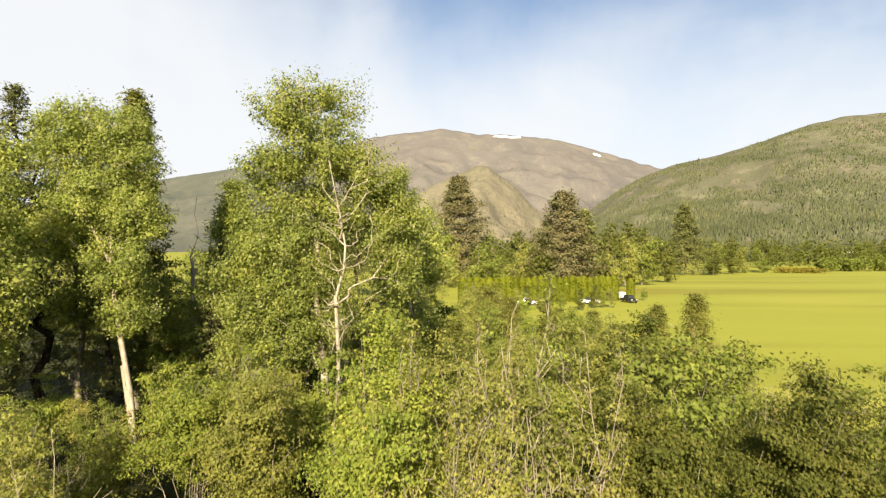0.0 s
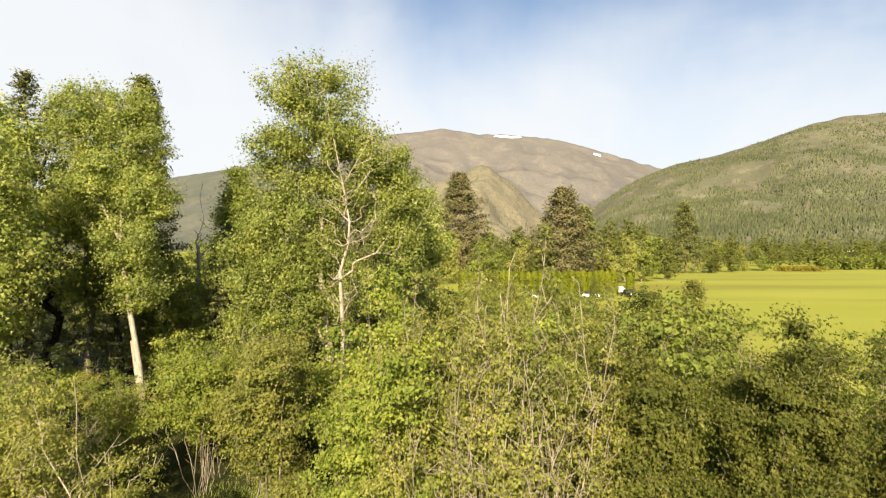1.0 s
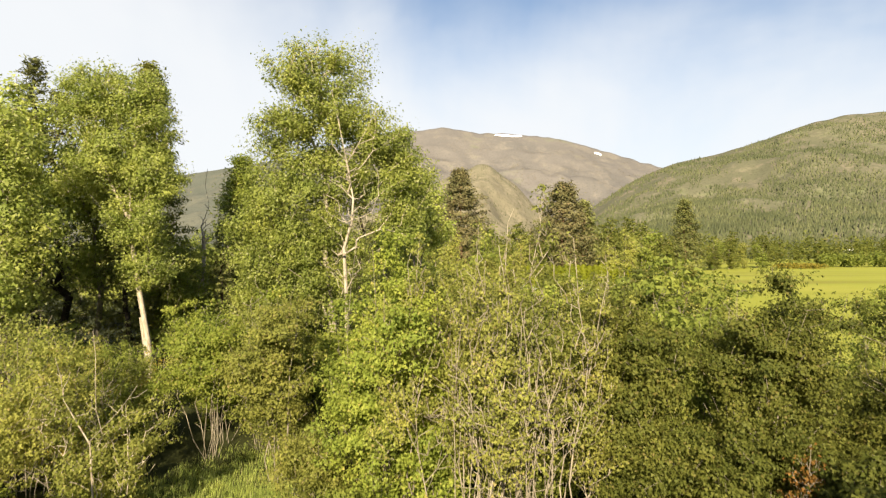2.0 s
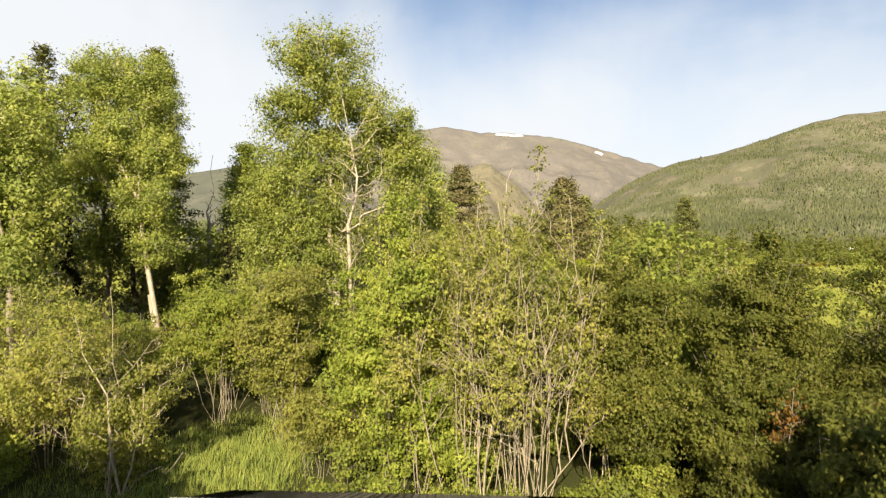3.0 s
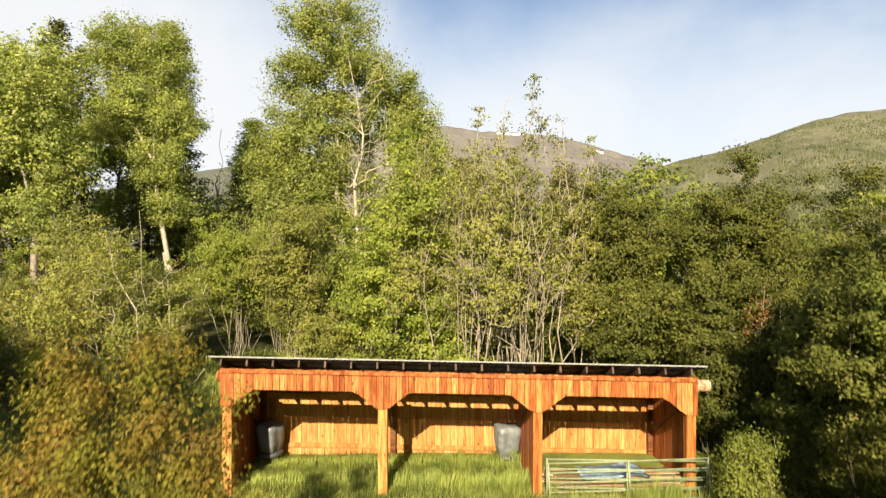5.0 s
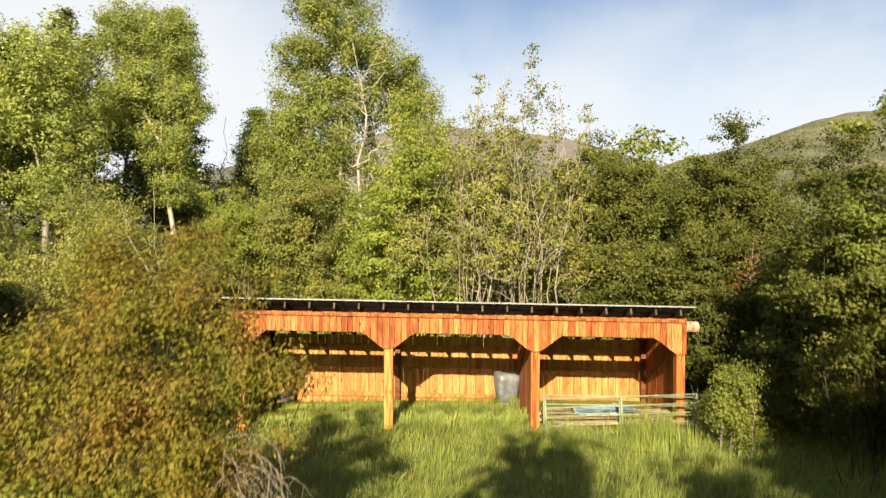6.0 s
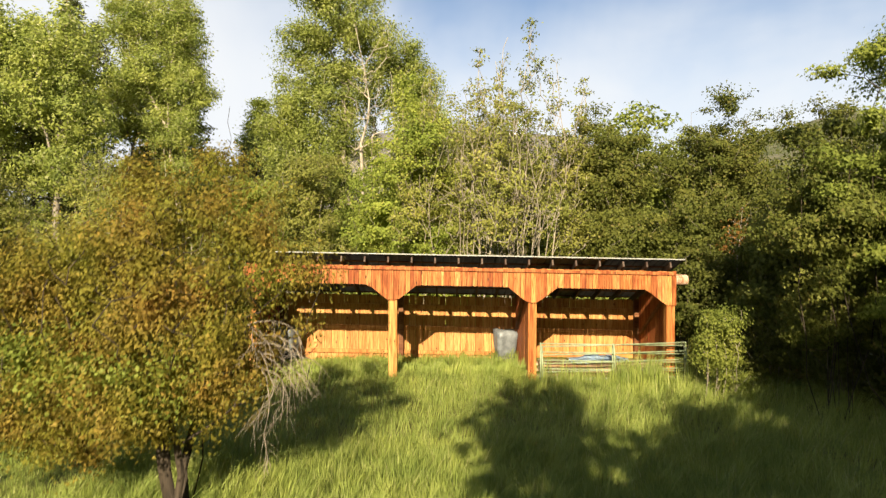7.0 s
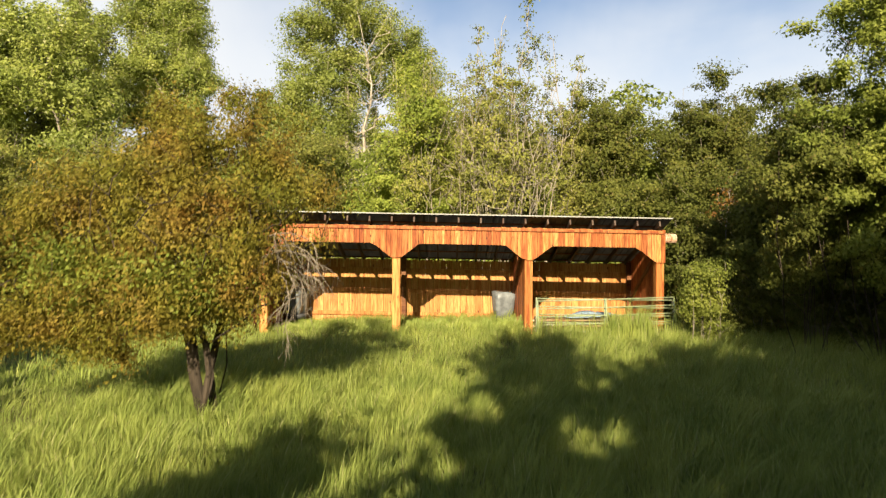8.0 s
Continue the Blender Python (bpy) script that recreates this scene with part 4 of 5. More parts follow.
# the old fruit tree beside the camera's way
fruit_tree = tree("old_fruit_tree", "spreading old fruit tree with yellow-brown leaves and dead drooping twigs", "tree", at_land(-3.2, 1.4), 41,
     [stem_line(R(41), (0.1, 0, -0.15), (0.2, 0.1, 1.6), 0.05, 6), stem_line(R(42), (-0.05, 0.05, -0.15), (-0.35, 0.1, 1.6), 0.06, 6), stem_line(R(43), (0.0, 0.12, -0.15), (0.1, 0.4, 1.7), 0.08, 6), stem_line(R(44), (-0.1, -0.05, -0.1), (-0.1, -0.4, 1.6), 0.08, 6)],
     [(0.1, 0.8, 4.2, 0.55, 0.5, 0.36), (-0.6, 0.7, 3.85, 0.75, 0.7, 0.4), (0.5, 0.4, 3.65, 0.7, 0.6, 0.35), (-0.25, 0, 3.4, 0.75, 0.7, 0.4), (0.9, 0.1, 3.2, 0.6, 0.6, 0.38), (1.3, 0, 2.8, 0.45, 0.5, 0.4), (-0.6, 0.1, 2.85, 1.2, 1.1, 0.75), (0.5, 0, 2.65, 1.0, 1.0, 0.75), (-1.7, 0.1, 2.65, 1.0, 1.0, 0.72),
      (-2.5, 0.1, 2.3, 0.85, 0.8, 0.8), (-0.9, 0, 2.0, 1.3, 1.0, 0.8), (0.35, -0.1, 1.9, 0.9, 0.9, 0.7), (-2.1, 0, 1.5, 0.85, 0.7, 0.6), (-0.2, -0.2, 1.45, 0.9, 0.8, 0.4), (-1.2, -0.1, 1.3, 0.75, 0.6, 0.45), (0.75, -0.1, 1.65, 0.5, 0.5, 0.42), (-1.4, -0.1, 0.95, 0.85, 0.6, 0.35), (-2.4, 0, 1.1, 0.75, 0.6, 0.5), (-0.3, -0.7, 1.5, 0.7, 0.4, 0.4)],
     700, 165, 0.041, 0.145, LEAF_OLD, BARK_DARK, 0.15, bare=420, shell=0.7, tip=0.004, rise=0.2, narrow=0.55, flat=0.8, reach=0.3,
     bare_lobes=[(-0.4, 0, 2.6, 1.7, 1.2, 1.2), (1.0, 0, 2.3, 0.75, 0.6, 0.9), (-2.0, 0, 1.8, 1.1, 0.9, 0.9)])


def green_shoots(top, seed, lobes, clumps, per):
    """Green leaves low in the crown, where the light comes through."""
    rng = R(seed)
    t = np.repeat(fill_lobes(rng, lobes, clumps, 0.7), per, axis=0)
    v, f = leaf_quads(rng, t + rng.normal(size=t.shape) * 0.07, 0.045, fine=True)
    attach("green_foliage", mesh_np("green_foliage", v, f, LEAF_ALDER), top)


def dead_limb(m):
    """A dead limb whose fine twigs arch outwards and droop."""
    top = thing("dead_branch", "bare grey dead branch hanging from the old fruit tree", "branch", m)
    rng = R(77)
    bm = bmesh.new()

    def twig(start, way, length, fall, radius, level):
        p, way, line = Vector(start), Vector(way).normalized(), [Vector(start)]
        n = 8 if level < 2 else 5
        for k in range(n):
            way = (way + Vector((rng.normal() * 0.16, rng.normal() * 0.16, -fall * (0.4 + k / n) + rng.normal() * 0.1))).normalized()
            p = p + way * length / n
            line.append(p.copy())
        tube_bm(line, [radius * (1 - 0.75 * k / n) for k in range(n + 1)], 4, bm)
        if level < 2:
            for k in range(5 if level == 0 else 4):
                q = line[int(rng.integers(2, n))]
                side = way + Vector((rng.normal(), rng.normal(), rng.normal() * 0.6 + 0.1)) * 0.75
                twig(q, side, length * rng.uniform(0.35, 0.65), fall * 1.15, radius * 0.5, level + 1)

    for k in range(9):
        twig((0.02 * k, rng.normal() * 0.1, 0.12 - 0.06 * k), (0.9 + 0.3 * rng.normal(), -0.25 + 0.3 * rng.normal(), 0.45 - 0.1 * k), rng.uniform(0.6, 0.95), 0.19, 0.0085, 0)
    part("limb", bm, BARK_DRY, top, smooth=True)


green_shoots(fruit_tree, 47, [(0.0, -0.75, 1.75, 0.7, 0.5, 0.55), (-0.9, -0.7, 1.9, 0.6, 0.4, 0.5), (-1.7, -0.3, 1.9, 0.7, 0.6, 0.6)], 130, 28)
dead_limb(pose(-2.35, 1.05, 2.15))

# the two tall cottonwoods and the wood to the left
tree("cottonwood", "tall cottonwood with a pale forked trunk and a deep leafy crown", "tree", at_land(-5.2, 28.0), 51,
     [[np.array(p) for p in ((0.3, 0, -0.2), (0.3, -0.4, 3.0), (0.36, -0.7, 5.7), (0.25, -0.8, 8.2), (0.68, -1.0, 9.6), (0.75, -1.1, 10.6), (0.46, -1.2, 12.3), (0.1, -1.1, 14.0), (-0.4, -0.6, 16.0))],
      [np.array(p) for p in ((0.46, -1.2, 12.3), (1.0, -1.3, 13.2), (1.5, -1.2, 14.1), (1.8, -0.8, 15.0))],
      stem_line(R(53), (-0.6, 1.6, -0.2), (-1.4, 1.0, 17.5), 0.02, 12)],
     [(-0.1, 1.7, 12.6, 3.9, 2.6, 2.6), (-1.3, 0.8, 17.0, 3.2, 2.3, 2.2), (-2.6, 0.6, 10.0, 2.6, 2.3, 2.4), (2.9, 0.9, 11.8, 1.8, 1.7, 2.0), (-1.2, 1.6, 7.6, 3.0, 2.2, 2.0), (-2.8, 0.6, 6.6, 2.4, 2.2, 1.9), (3.2, 0.3, 9.4, 1.6, 1.5, 1.2), (-3.5, 0.8, 14.6, 1.6, 1.2, 1.2), (-3.5, 0.6, 12.6, 1.4, 1.2, 1.5), (-1.0, 0.6, 15.0, 3.0, 2.0, 1.2), (2.0, 1.0, 14.2, 2.0, 1.5, 1.3), (-4.6, 0.6, 8.6, 1.6, 1.6, 2.2), (-4.2, 0.4, 5.6, 1.8, 1.6, 1.6)],
     740, 180, 0.108, 0.36, LEAF_COTTON, BARK_PALE, 0.25, bare=190, bare_lobes=[(0.7, -1.4, 11.0, 1.7, 0.6, 2.0), (0.4, -1.0, 7.5, 1.2, 0.6, 2.0), (-1.6, 0.2, 17.4, 1.6, 1.0, 1.4)], tip=0.01, sides=6, flat=0.8, reach=0.8)
tree("cottonwood", "leaning cottonwood with a bare white lower trunk at the wood's edge", "tree", at_land(-16.6, 30.5), 52,
     [[np.array(p) for p in ((0.7, 0, -0.2), (0.45, 0, 3.0), (0.0, 0, 5.5), (-0.35, 0, 7.8), (-0.6, 0.1, 9.6), (-1.5, 0.1, 11.4), (-2.3, 0.1, 13.2), (-2.6, 0.2, 15.0), (-2.7, 0.2, 17.0))],
      [np.array(p) for p in ((-0.6, 0.1, 9.6), (-0.7, 0.2, 12.0), (-0.4, 0.2, 14.0), (0.0, 0.2, 16.5))]],
     [(-2.5, 0.5, 16.3, 2.6, 2.2, 2.0), (0.0, 0.4, 15.8, 1.7, 1.7, 2.4), (-1.4, 0.5, 13.2, 2.7, 2.2, 1.7), (-0.2, 0.2, 9.6, 1.9, 1.7, 1.9), (0.2, 0.2, 7.2, 1.5, 1.3, 1.2), (-3.2, 0.5, 12.0, 1.6, 1.5, 1.6), (0.6, 0.3, 12.3, 1.6, 1.5, 1.4)],
     480, 170, 0.108, 0.32, LEAF_COTTON, BARK_PALE, 0.145, bare=60, tip=0.01, sides=6, flat=0.8, reach=0.8)
side_stem = stem_line(R(54), (0, 0, -0.2), (0.4, 0.2, 16.0), 0.015, 12)
side_wood = tree("cottonwood", "tall cottonwood in the crowded woods", "tree", at_land(-23.5, 30.0), 53,
                 [side_stem, stem_line(R(55), side_stem[5], (-1.6, 0, 13.0), 0.03, 6)],
                 [(0, 0, 14.8, 2.3, 2.2, 2.4), (-1.4, 0, 12.0, 2.2, 2.0, 2.0), (1.2, 0, 10.8, 2.2, 2.0, 2.0), (0, -0.3, 7.6, 2.4, 2.1, 1.6)],
                 250, 80, 0.17, 0.38, LEAF_COTTON, BARK_GREY, 0.22, bare=30, tip=0.012, group="crowded woods", flat=0.8, reach=0.8)
for x, y, s, a in ((-28.5, 27.0, 1.0, 120), (-21.5, 35.0, 0.95, 60), (-33.5, 31.0, 1.1, 210), (-2.0, 36.0, 0.8, 150), (-30.0, 36.0, 1.1, 15), (-20.5, 25.5, 0.85, 20), (-26.5, 29.0, 0.98, 330), (-24.5, 24.0, 0.72, 250), (-30.5, 21.5, 0.85, 300)):
    copy_thing(side_wood, at_land(x, y, a, s))


def conifer(name, seed, m, h, wide, label, leaf=NEEDLES, bark=BARK_DARK, clumps=420, per=16, size=0.32, spread=0.252, start=0.12, ragged=0.25, group=""):
    """Tiers of drooping boughs that shorten towards a pointed top."""
    rng = R(seed)
    top = thing(name, label, "tree", m, group)
    f = start + (1 - start) * rng.uniform(0, 1, clumps) ** 0.85
    reach = wide * (1.03 - f) ** 0.75 * rng.uniform(0.35, 1.0, clumps) ** 0.6 * (1 + ragged * rng.normal(size=clumps))
    a = rng.uniform(0, 6.283, clumps)
    t = np.stack([np.cos(a) * reach, np.sin(a) * reach, f * h - 0.12 * reach], 1)
    pos, par, tips = grow(rng, [stem_line(rng, (0, 0, -0.3), (0, 0, h), 0.006, 16)], t, 0.05, rise=-0.05)
    v, q = limbs(pos, par, tips, h * 0.016, 0.012, 3)
    attach("trunk", mesh_np("trunk", v, q, bark, True), top)
    count = rng.integers(int(per * 0.5), int(per * 1.5) + 1, clumps)
    mid = np.repeat(t, count, axis=0)
    off = rng.normal(size=(len(mid), 3)) * spread * np.array((1, 1, 0.5))
    v, q = leaf_quads(rng, mid + off, size, 0.3, 0.7, unit(mid * np.array((1, 1, 0.02))) * 0.5)
    attach("crown", mesh_np("crown", v, q, leaf), top)
    return top


spruce = conifer("spruce", 61, at_land(-29.0, 40.0), 21.5, 3.6, "dark green conifer with a pointed top in the woods", group="crowded woods")
for x, y, s, a in ((-15.2, 41.0, 0.52, 90), (-25.0, 36.5, 0.85, 170), (-33.0, 36.0, 0.95, 200), (-11.5, 38.0, 0.56, 260), (-36.0, 31.0, 1.0, 300), (-26.0, 33.0, 0.75, 20), (-19.5, 34.0, 0.62, 75), (-13.0, 46.0, 0.66, 10), (-3.5, 47.0, 0.74, 130), (-7.5, 52.0, 0.72, 220), (-18.5, 50.0, 0.6, 330), (-11.0, 43.0, 0.55, 99), (-22.5, 42.0, 0.7, 12), (-14.5, 36.5, 0.45, 60), (-9.5, 47.0, 0.5, 190), (-24.0, 28.5, 0.62, 140), (-20.8, 27.6, 0.5, 240)):
    copy_thing(spruce, at_land(x, y, a, s))


def snag(m):
    top = thing("snag", "bare grey dead tree trunk with broken limbs", "dead tree", m)
    rng = R(8)
    pos, par, tips = grow(rng, [stem_line(rng, (0, 0, -0.2), (0.1, 0, 14.5), 0.006, 14)], fill_lobes(rng, [(0, 0, 9.5, 0.7, 0.7, 2.5)], 26, 0.7))
    v, f = limbs(pos, par, tips, 0.16, 0.012)
    attach("trunk", mesh_np("trunk", v, f, BARK_PALE, True), top)


snag(at_land(-18.7, 44.6))
conifer("pine", 67, at_land(-17.4, 49.0), 16.2, 4.2, "bushy sunlit olive-green pine beside the dead trunk", LEAF_ALDER, BARK_GREY, 420, 46, 0.3, 0.4, 0.1, 0.25)

conifer("pine", 68, at_land(-20.0, 38.5), 20.6, 3.0, "tall pale green conifer with a feathery top in the woods", NEEDLES_YOUNG, BARK_GREY, 420, 40, 0.34, 0.3, 0.1, 0.25)

# thicket between the shed and the field: a few kinds, set out over the strip
kinds = [
    alder(71, at_land(-1.2, 19.5, 30), 7.4, 2.1, "leafy alder in the thicket behind the shed", LEAF_ALDER, clumps=118, per=62, size=0.13, spread=0.281, bare=20, radius=0.05, group="thicket"),
    alder(72, at_land(2.6, 18.6, 70), 7.4, 2.1, "pale-twigged willow in the thicket behind the shed", LEAF_WILLOW, clumps=110, per=58, size=0.118, spread=0.281, bare=40, radius=0.05, bark=BARK_PALE, group="thicket", name="willow"),
    alder(73, at_land(6.2, 18.8, 10), 7.6, 2.3, "dark green alder in the thicket", LEAF_DARK, clumps=118, per=62, size=0.132, spread=0.281, bare=10, radius=0.05, group="thicket"),
    alder(74, at_land(9.6, 19.2, 10), 7.4, 2.2, "bright leafy willow in the thicket", LEAF_BRIGHT, clumps=118, per=60, size=0.126, spread=0.281, bare=25, radius=0.05, group="thicket", name="willow"),
]
rng = random.Random(9)
y = 22.5
row = 0
while y < 44:
    x = -27.0 + (row % 2) * 1.6
    while x < 13.5:
        px, py = x + rng.uniform(-0.9, 0.9), y + rng.uniform(-0.9, 0.9)
        s = rng.uniform(0.78, 1.03)
        pick = rng.choice((0, 0, 1, 1, 2, 3))
        turn = rng.uniform(0, 360)
        x += 3.4
        if px < -9.5 and py < 32:
            s *= 0.66
        if abs(px + 5.2) < 1.6 and abs(py - 28) < 2.2 or px < -14 and py > 33:
            continue
        if px > 12.5 - (py - 22) * 0.08:
            continue
        copy_thing(kinds[pick], at_land(px, py, turn, s))
    y += 3.5
    row += 1
for k, (x, y, s) in enumerate(((-18.5, 19.0, 0.8), (-15.0, 20.5, 0.7), (-22.0, 17.0, 0.85), (-12.5, 20.8, 0.62), (13.5, 16.6, 0.85), (16.2, 13.8, 0.8), (14.0, 9.8, 0.85), (12.0, 5.0, 0.9), (-19.5, 10.5, 0.7), (-17.0, 7.0, 0.6), (17.5, 17.8, 0.72), (15.8, 20.5, 0.92), (14.0, 22.8, 0.9), (6.9, 16.6, 1.1), (5.7, 16.0, 1.06))):
    copy_thing(kinds[(k * 2 + 1) % 4], at_land(x, y, 57 * k, s))
field_pine = conifer("young_pine", 66, at_land(22.3, 52.0), 6.8, 2.3, "bushy olive-green young pine at the edge of the hay field", NEEDLES_YOUNG, BARK_RED, 230, 30, 0.24, 0.32, 0.05, 0.2, "young pines")
for x, y, s in ((19.6, 54.0, 0.84), (13.2, 52.0, 0.78), (3.8, 50.0, 1.1), (6.0, 53.0, 0.95)):
    copy_thing(field_pine, at_land(x, y, x * 9, s))
for x, y, s in ((-1.0, 62.0, 1.0), (3.0, 70.0, 1.05), (7.0, 78.0, 1.0), (-3.0, 80.0, 1.2), (10.0, 66.0, 0.7), (5.0, 92.0, 0.9), (12.0, 88.0, 0.7), (-16.2, 35.6, 1.2), (-18.6, 38.6, 1.3), (-20.8, 44.0, 1.35), (-13.4, 39.5, 1.15), (-9.8, 9.7, 0.28), (-12.7, 8.6, 0.5), (-8.3, 12.2, 0.2), (-15.2, 10.2, 0.7), (-10.9, 6.6, 0.5), (10.5, 15.6, 0.97), (-9.0, 48.0, 1.0), (-3.0, 51.0, 1.0), (1.0, 47.0, 0.95), (9.5, 46.5, 0.85), (-14.0, 55.0, 1.1), (-20.0, 60.0, 1.3), (-27.0, 55.0, 1.4), (-33.0, 48.0, 1.4), (-24.0, 47.0, 1.1), (-38.0, 60.0, 1.6), (-12.0, 64.0, 1.3), (-18.0, 72.0, 1.5), (-29.0, 70.0, 1.5)):
    copy_thing(kinds[int(abs(x) + y) % 4], at_land(x, y, x * 9, s))

for x, y, s, a in ((-4.7, 24.6, 0.95, 40), (-4.0, 22.0, 0.85, 200), (-6.6, 24.6, 0.84, 120), (-2.6, 23.6, 0.95, 310), (-20.5, 50.0, 1.3, 20), (-18.3, 48.5, 1.15, 90), (-22.6, 53.0, 1.4, 170)):
    copy_thing(kinds[0], at_land(x, y, a, s))
for x, y, s, a in ((12.2, 30.0, 1.0, 70), (13.0, 26.5, 0.95, 190)):
    copy_thing(kinds[1], at_land(x, y, a, s))

# undergrowth
low_kinds = [alder(75, at_land(0.6, 14.2), 2.0, 1.3, "low leafy undergrowth shrub behind the shed", LEAF_ALDER, clumps=62, per=36, size=0.095, stems=8, radius=0.02, name="shrub", low=0.08, group="undergrowth", bare=14),
             alder(76, at_land(4.2, 13.2), 1.7, 1.3, "low bright green shrub behind the shed", LEAF_BRIGHT, clumps=62, per=36, size=0.095, stems=8, radius=0.02, name="shrub", low=0.08, group="undergrowth")]
for k in range(36):
    x, y, s = rng.uniform(-19, 13), rng.uniform(13.4, 21.5), rng.uniform(0.7, 1.35)
    if -10.8 < x < -4.0:
        continue
    copy_thing(low_kinds[k % 2], at_land(x, y, 77 * k, s))

for k in range(13):
    copy_thing(low_kinds[(k + 1) % 2], at_land(-4.2 + 0.85 * k, 12.9 + 0.3 * math.sin(k * 2.3), 51 * k, 0.55 + 0.2 * abs(math.sin(k * 1.7))))

# unseen trees that stand behind the camera and shade the grass in front of it
shade = alder(78, at_land(-1.0, -13.4), 12.2, 1.8, "tall leafy alder standing behind the meadow", LEAF_ALDER, clumps=170, per=26, size=0.32, spread=0.400, low=0.3, group="trees behind the meadow")
for x, y, s, a in ((-3.9, -13.0, 0.66, 260), (4.1, -13.6, 1.07, 120), (5.2, -12.2, 0.98, 310), (2.0, -12.6, 0.9, 40)):
    copy_thing(shade, at_land(x, y, a, s))
broad = alder(79, at_land(1.9, -13.2), 9.6, 3.0, "broad unseen alder added round the meadow to block light", LEAF_ALDER, clumps=240, per=30, size=0.44, spread=0.450, low=0.2, group="trees behind the meadow", stems=7)
# copies at the sides and far behind are added to cut skylight
for x, y, s, a in ((4.0, -13.8, 1.2, 80), (6.4, -14.2, 1.16, 150), (9.6, -13.0, 1.2, 300), (3.2, -9.8, 0.72, 20), (6.0, -9.8, 0.66, 200), (-12.9, -3.4, 1.24, 10), (-17.4, -2.0, 1.25, 130), (-11.0, -4.2, 1.12, 60),
                   (11.2, 0.6, 1.14, 15), (12.6, -4.2, 1.3, 95), (13.4, 3.2, 1.14, 170), (10.8, -8.0, 1.2, 250), (14.6, 7.0, 1.08, 310), (-19.0, -19.0, 1.3, 15), (-9.5, -26.0, 1.4, 77), (0.5, -28.0, 1.45, 200),
                   (9.5, -25.0, 1.4, 120), (17.0, -17.0, 1.4, 330), (19.0, -5.0, 1.4, 50)):
    copy_thing(broad, at_land(x, y, a, s))

# ---- beyond the thicket ----
conifer("ponderosa_pine", 81, at_land(5.2, 198, 0), 36.0, 13.5, "tall brownish ponderosa pine behind the clipped hedge", NEEDLES_RUST, BARK_RED, 620, 26, 1.0, 0.95, 0.08, 0.3)
conifer("ponderosa_pine", 82, at_land(30.5, 150, 0), 25.5, 11.0, "broad ponderosa pine with rust-brown lower boughs", NEEDLES_RUST, BARK_RED, 520, 26, 0.85, 0.9, 0.06, 0.28)
conifer("ponderosa_pine", 83, at_land(131, 320, 0), 38.0, 11.5, "tall dark pine standing at the edge of the field", NEEDLES, BARK_RED, 420, 26, 1.2, 1.1, 0.05, 0.25)
conifer("ponderosa_pine", 84, at_land(37.5, 158, 0), 21.5, 7.5, "greenish pine beside the rust-brown one", NEEDLES, BARK_RED, 260, 14, 0.95, 0.8, 0.06, 0.3)


def far_tree(seed, m, h, wide, leaf, label, group="far trees", name="poplar"):
    rng = R(seed)
    lobes = [(rng.uniform(-0.4, 0.4) * wide, rng.uniform(-0.4, 0.4) * wide, h * f, wide * 0.62 * (1.15 - f * 0.6), wide * 0.62 * (1.15 - f * 0.6), h * 0.2) for f in (0.22, 0.4, 0.6, 0.8)]
    return tree(name, label, "tree", m, seed, [stem_line(rng, (0, 0, -0.2), (0, 0, h * 0.85), 0.02, 7)], lobes, 110, 24, h * 0.036, wide * 0.15, leaf, BARK_GREY, h * 0.014, group=group, sides=4, tip=0.03)


far_kinds = [far_tree(91, at_land(22, 168), 17, 5.5, LEAF_DARK, "round-headed green tree behind the hedge"),
             far_tree(92, at_land(15, 182), 14, 5.5, LEAF_BRIGHT, "light green tree behind the hedge"),
             far_tree(93, at_land(20, 157), 13, 5.0, LEAF_WILLOW, "tree with yellow-brown foliage behind the hedge")]
for k, (x, y, s) in enumerate(((47, 168, 1.0), (55, 178, 1.1), (64, 190, 1.15), (-6, 150, 1.1), (-14, 140, 1.2), (27, 190, 1.2), (73, 235, 1.3), (88, 260, 1.4), (100, 290, 1.5), (112, 300, 1.2), (122, 318, 1.1), (148, 322, 1.2),
                               (160, 330, 1.3), (175, 345, 1.2), (190, 350, 1.1), (40, 175, 1.2), (-25, 130, 1.2), (-36, 120, 1.2), (12, 168, 0.8), (33, 160, 0.75), (81, 215, 0.9), (142, 310, 0.8), (2, 175, 1.05), (18, 205, 1.3), (50, 200, 1.3), (68, 215, 1.35), (-3, 190, 1.3), (95, 310, 1.7), (80, 290, 1.6), (60, 240, 1.5), (36, 205, 1.3), (165, 360, 1.4), (118, 340, 1.5), (200, 365, 1.2), (44, 150, 0.8), (9, 150, 0.9), (24, 148, 0.8))):
    copy_thing(far_kinds[(k * 2) % 3 if k % 4 else 0], at_land(x, y, 47 * k, s))


def far_woods():
    """The wooded valley floor along the foot of the hills."""
    rng = R(31)
    pts, sizes = [], []
    for k in range(430):
        y = rng.uniform(375, 660)
        x = y * rng.uniform(-0.35, 0.95)
        h = rng.uniform(12, 25)
        w = h * rng.uniform(0.2, 0.36)
        n = 110
        way = unit(rng.normal(size=(n, 3)))
        p = way * (rng.uniform(0.2, 1, n)[:, None] ** 0.4) * np.array((w, w, h * 0.5)) + np.array((x, y, float(land(x, y)) + h * 0.5))
        pts.append(p)
    p = np.vstack(pts)
    v, f = leaf_quads(rng, p, 2.0, 0.6, 0.5)
    tagged(new("far_woods", mesh_np("far_woods", v, f, LEAF_DARK)), "mixed green woods along the foot of the hills", "woods", kind="stuff")


far_woods()


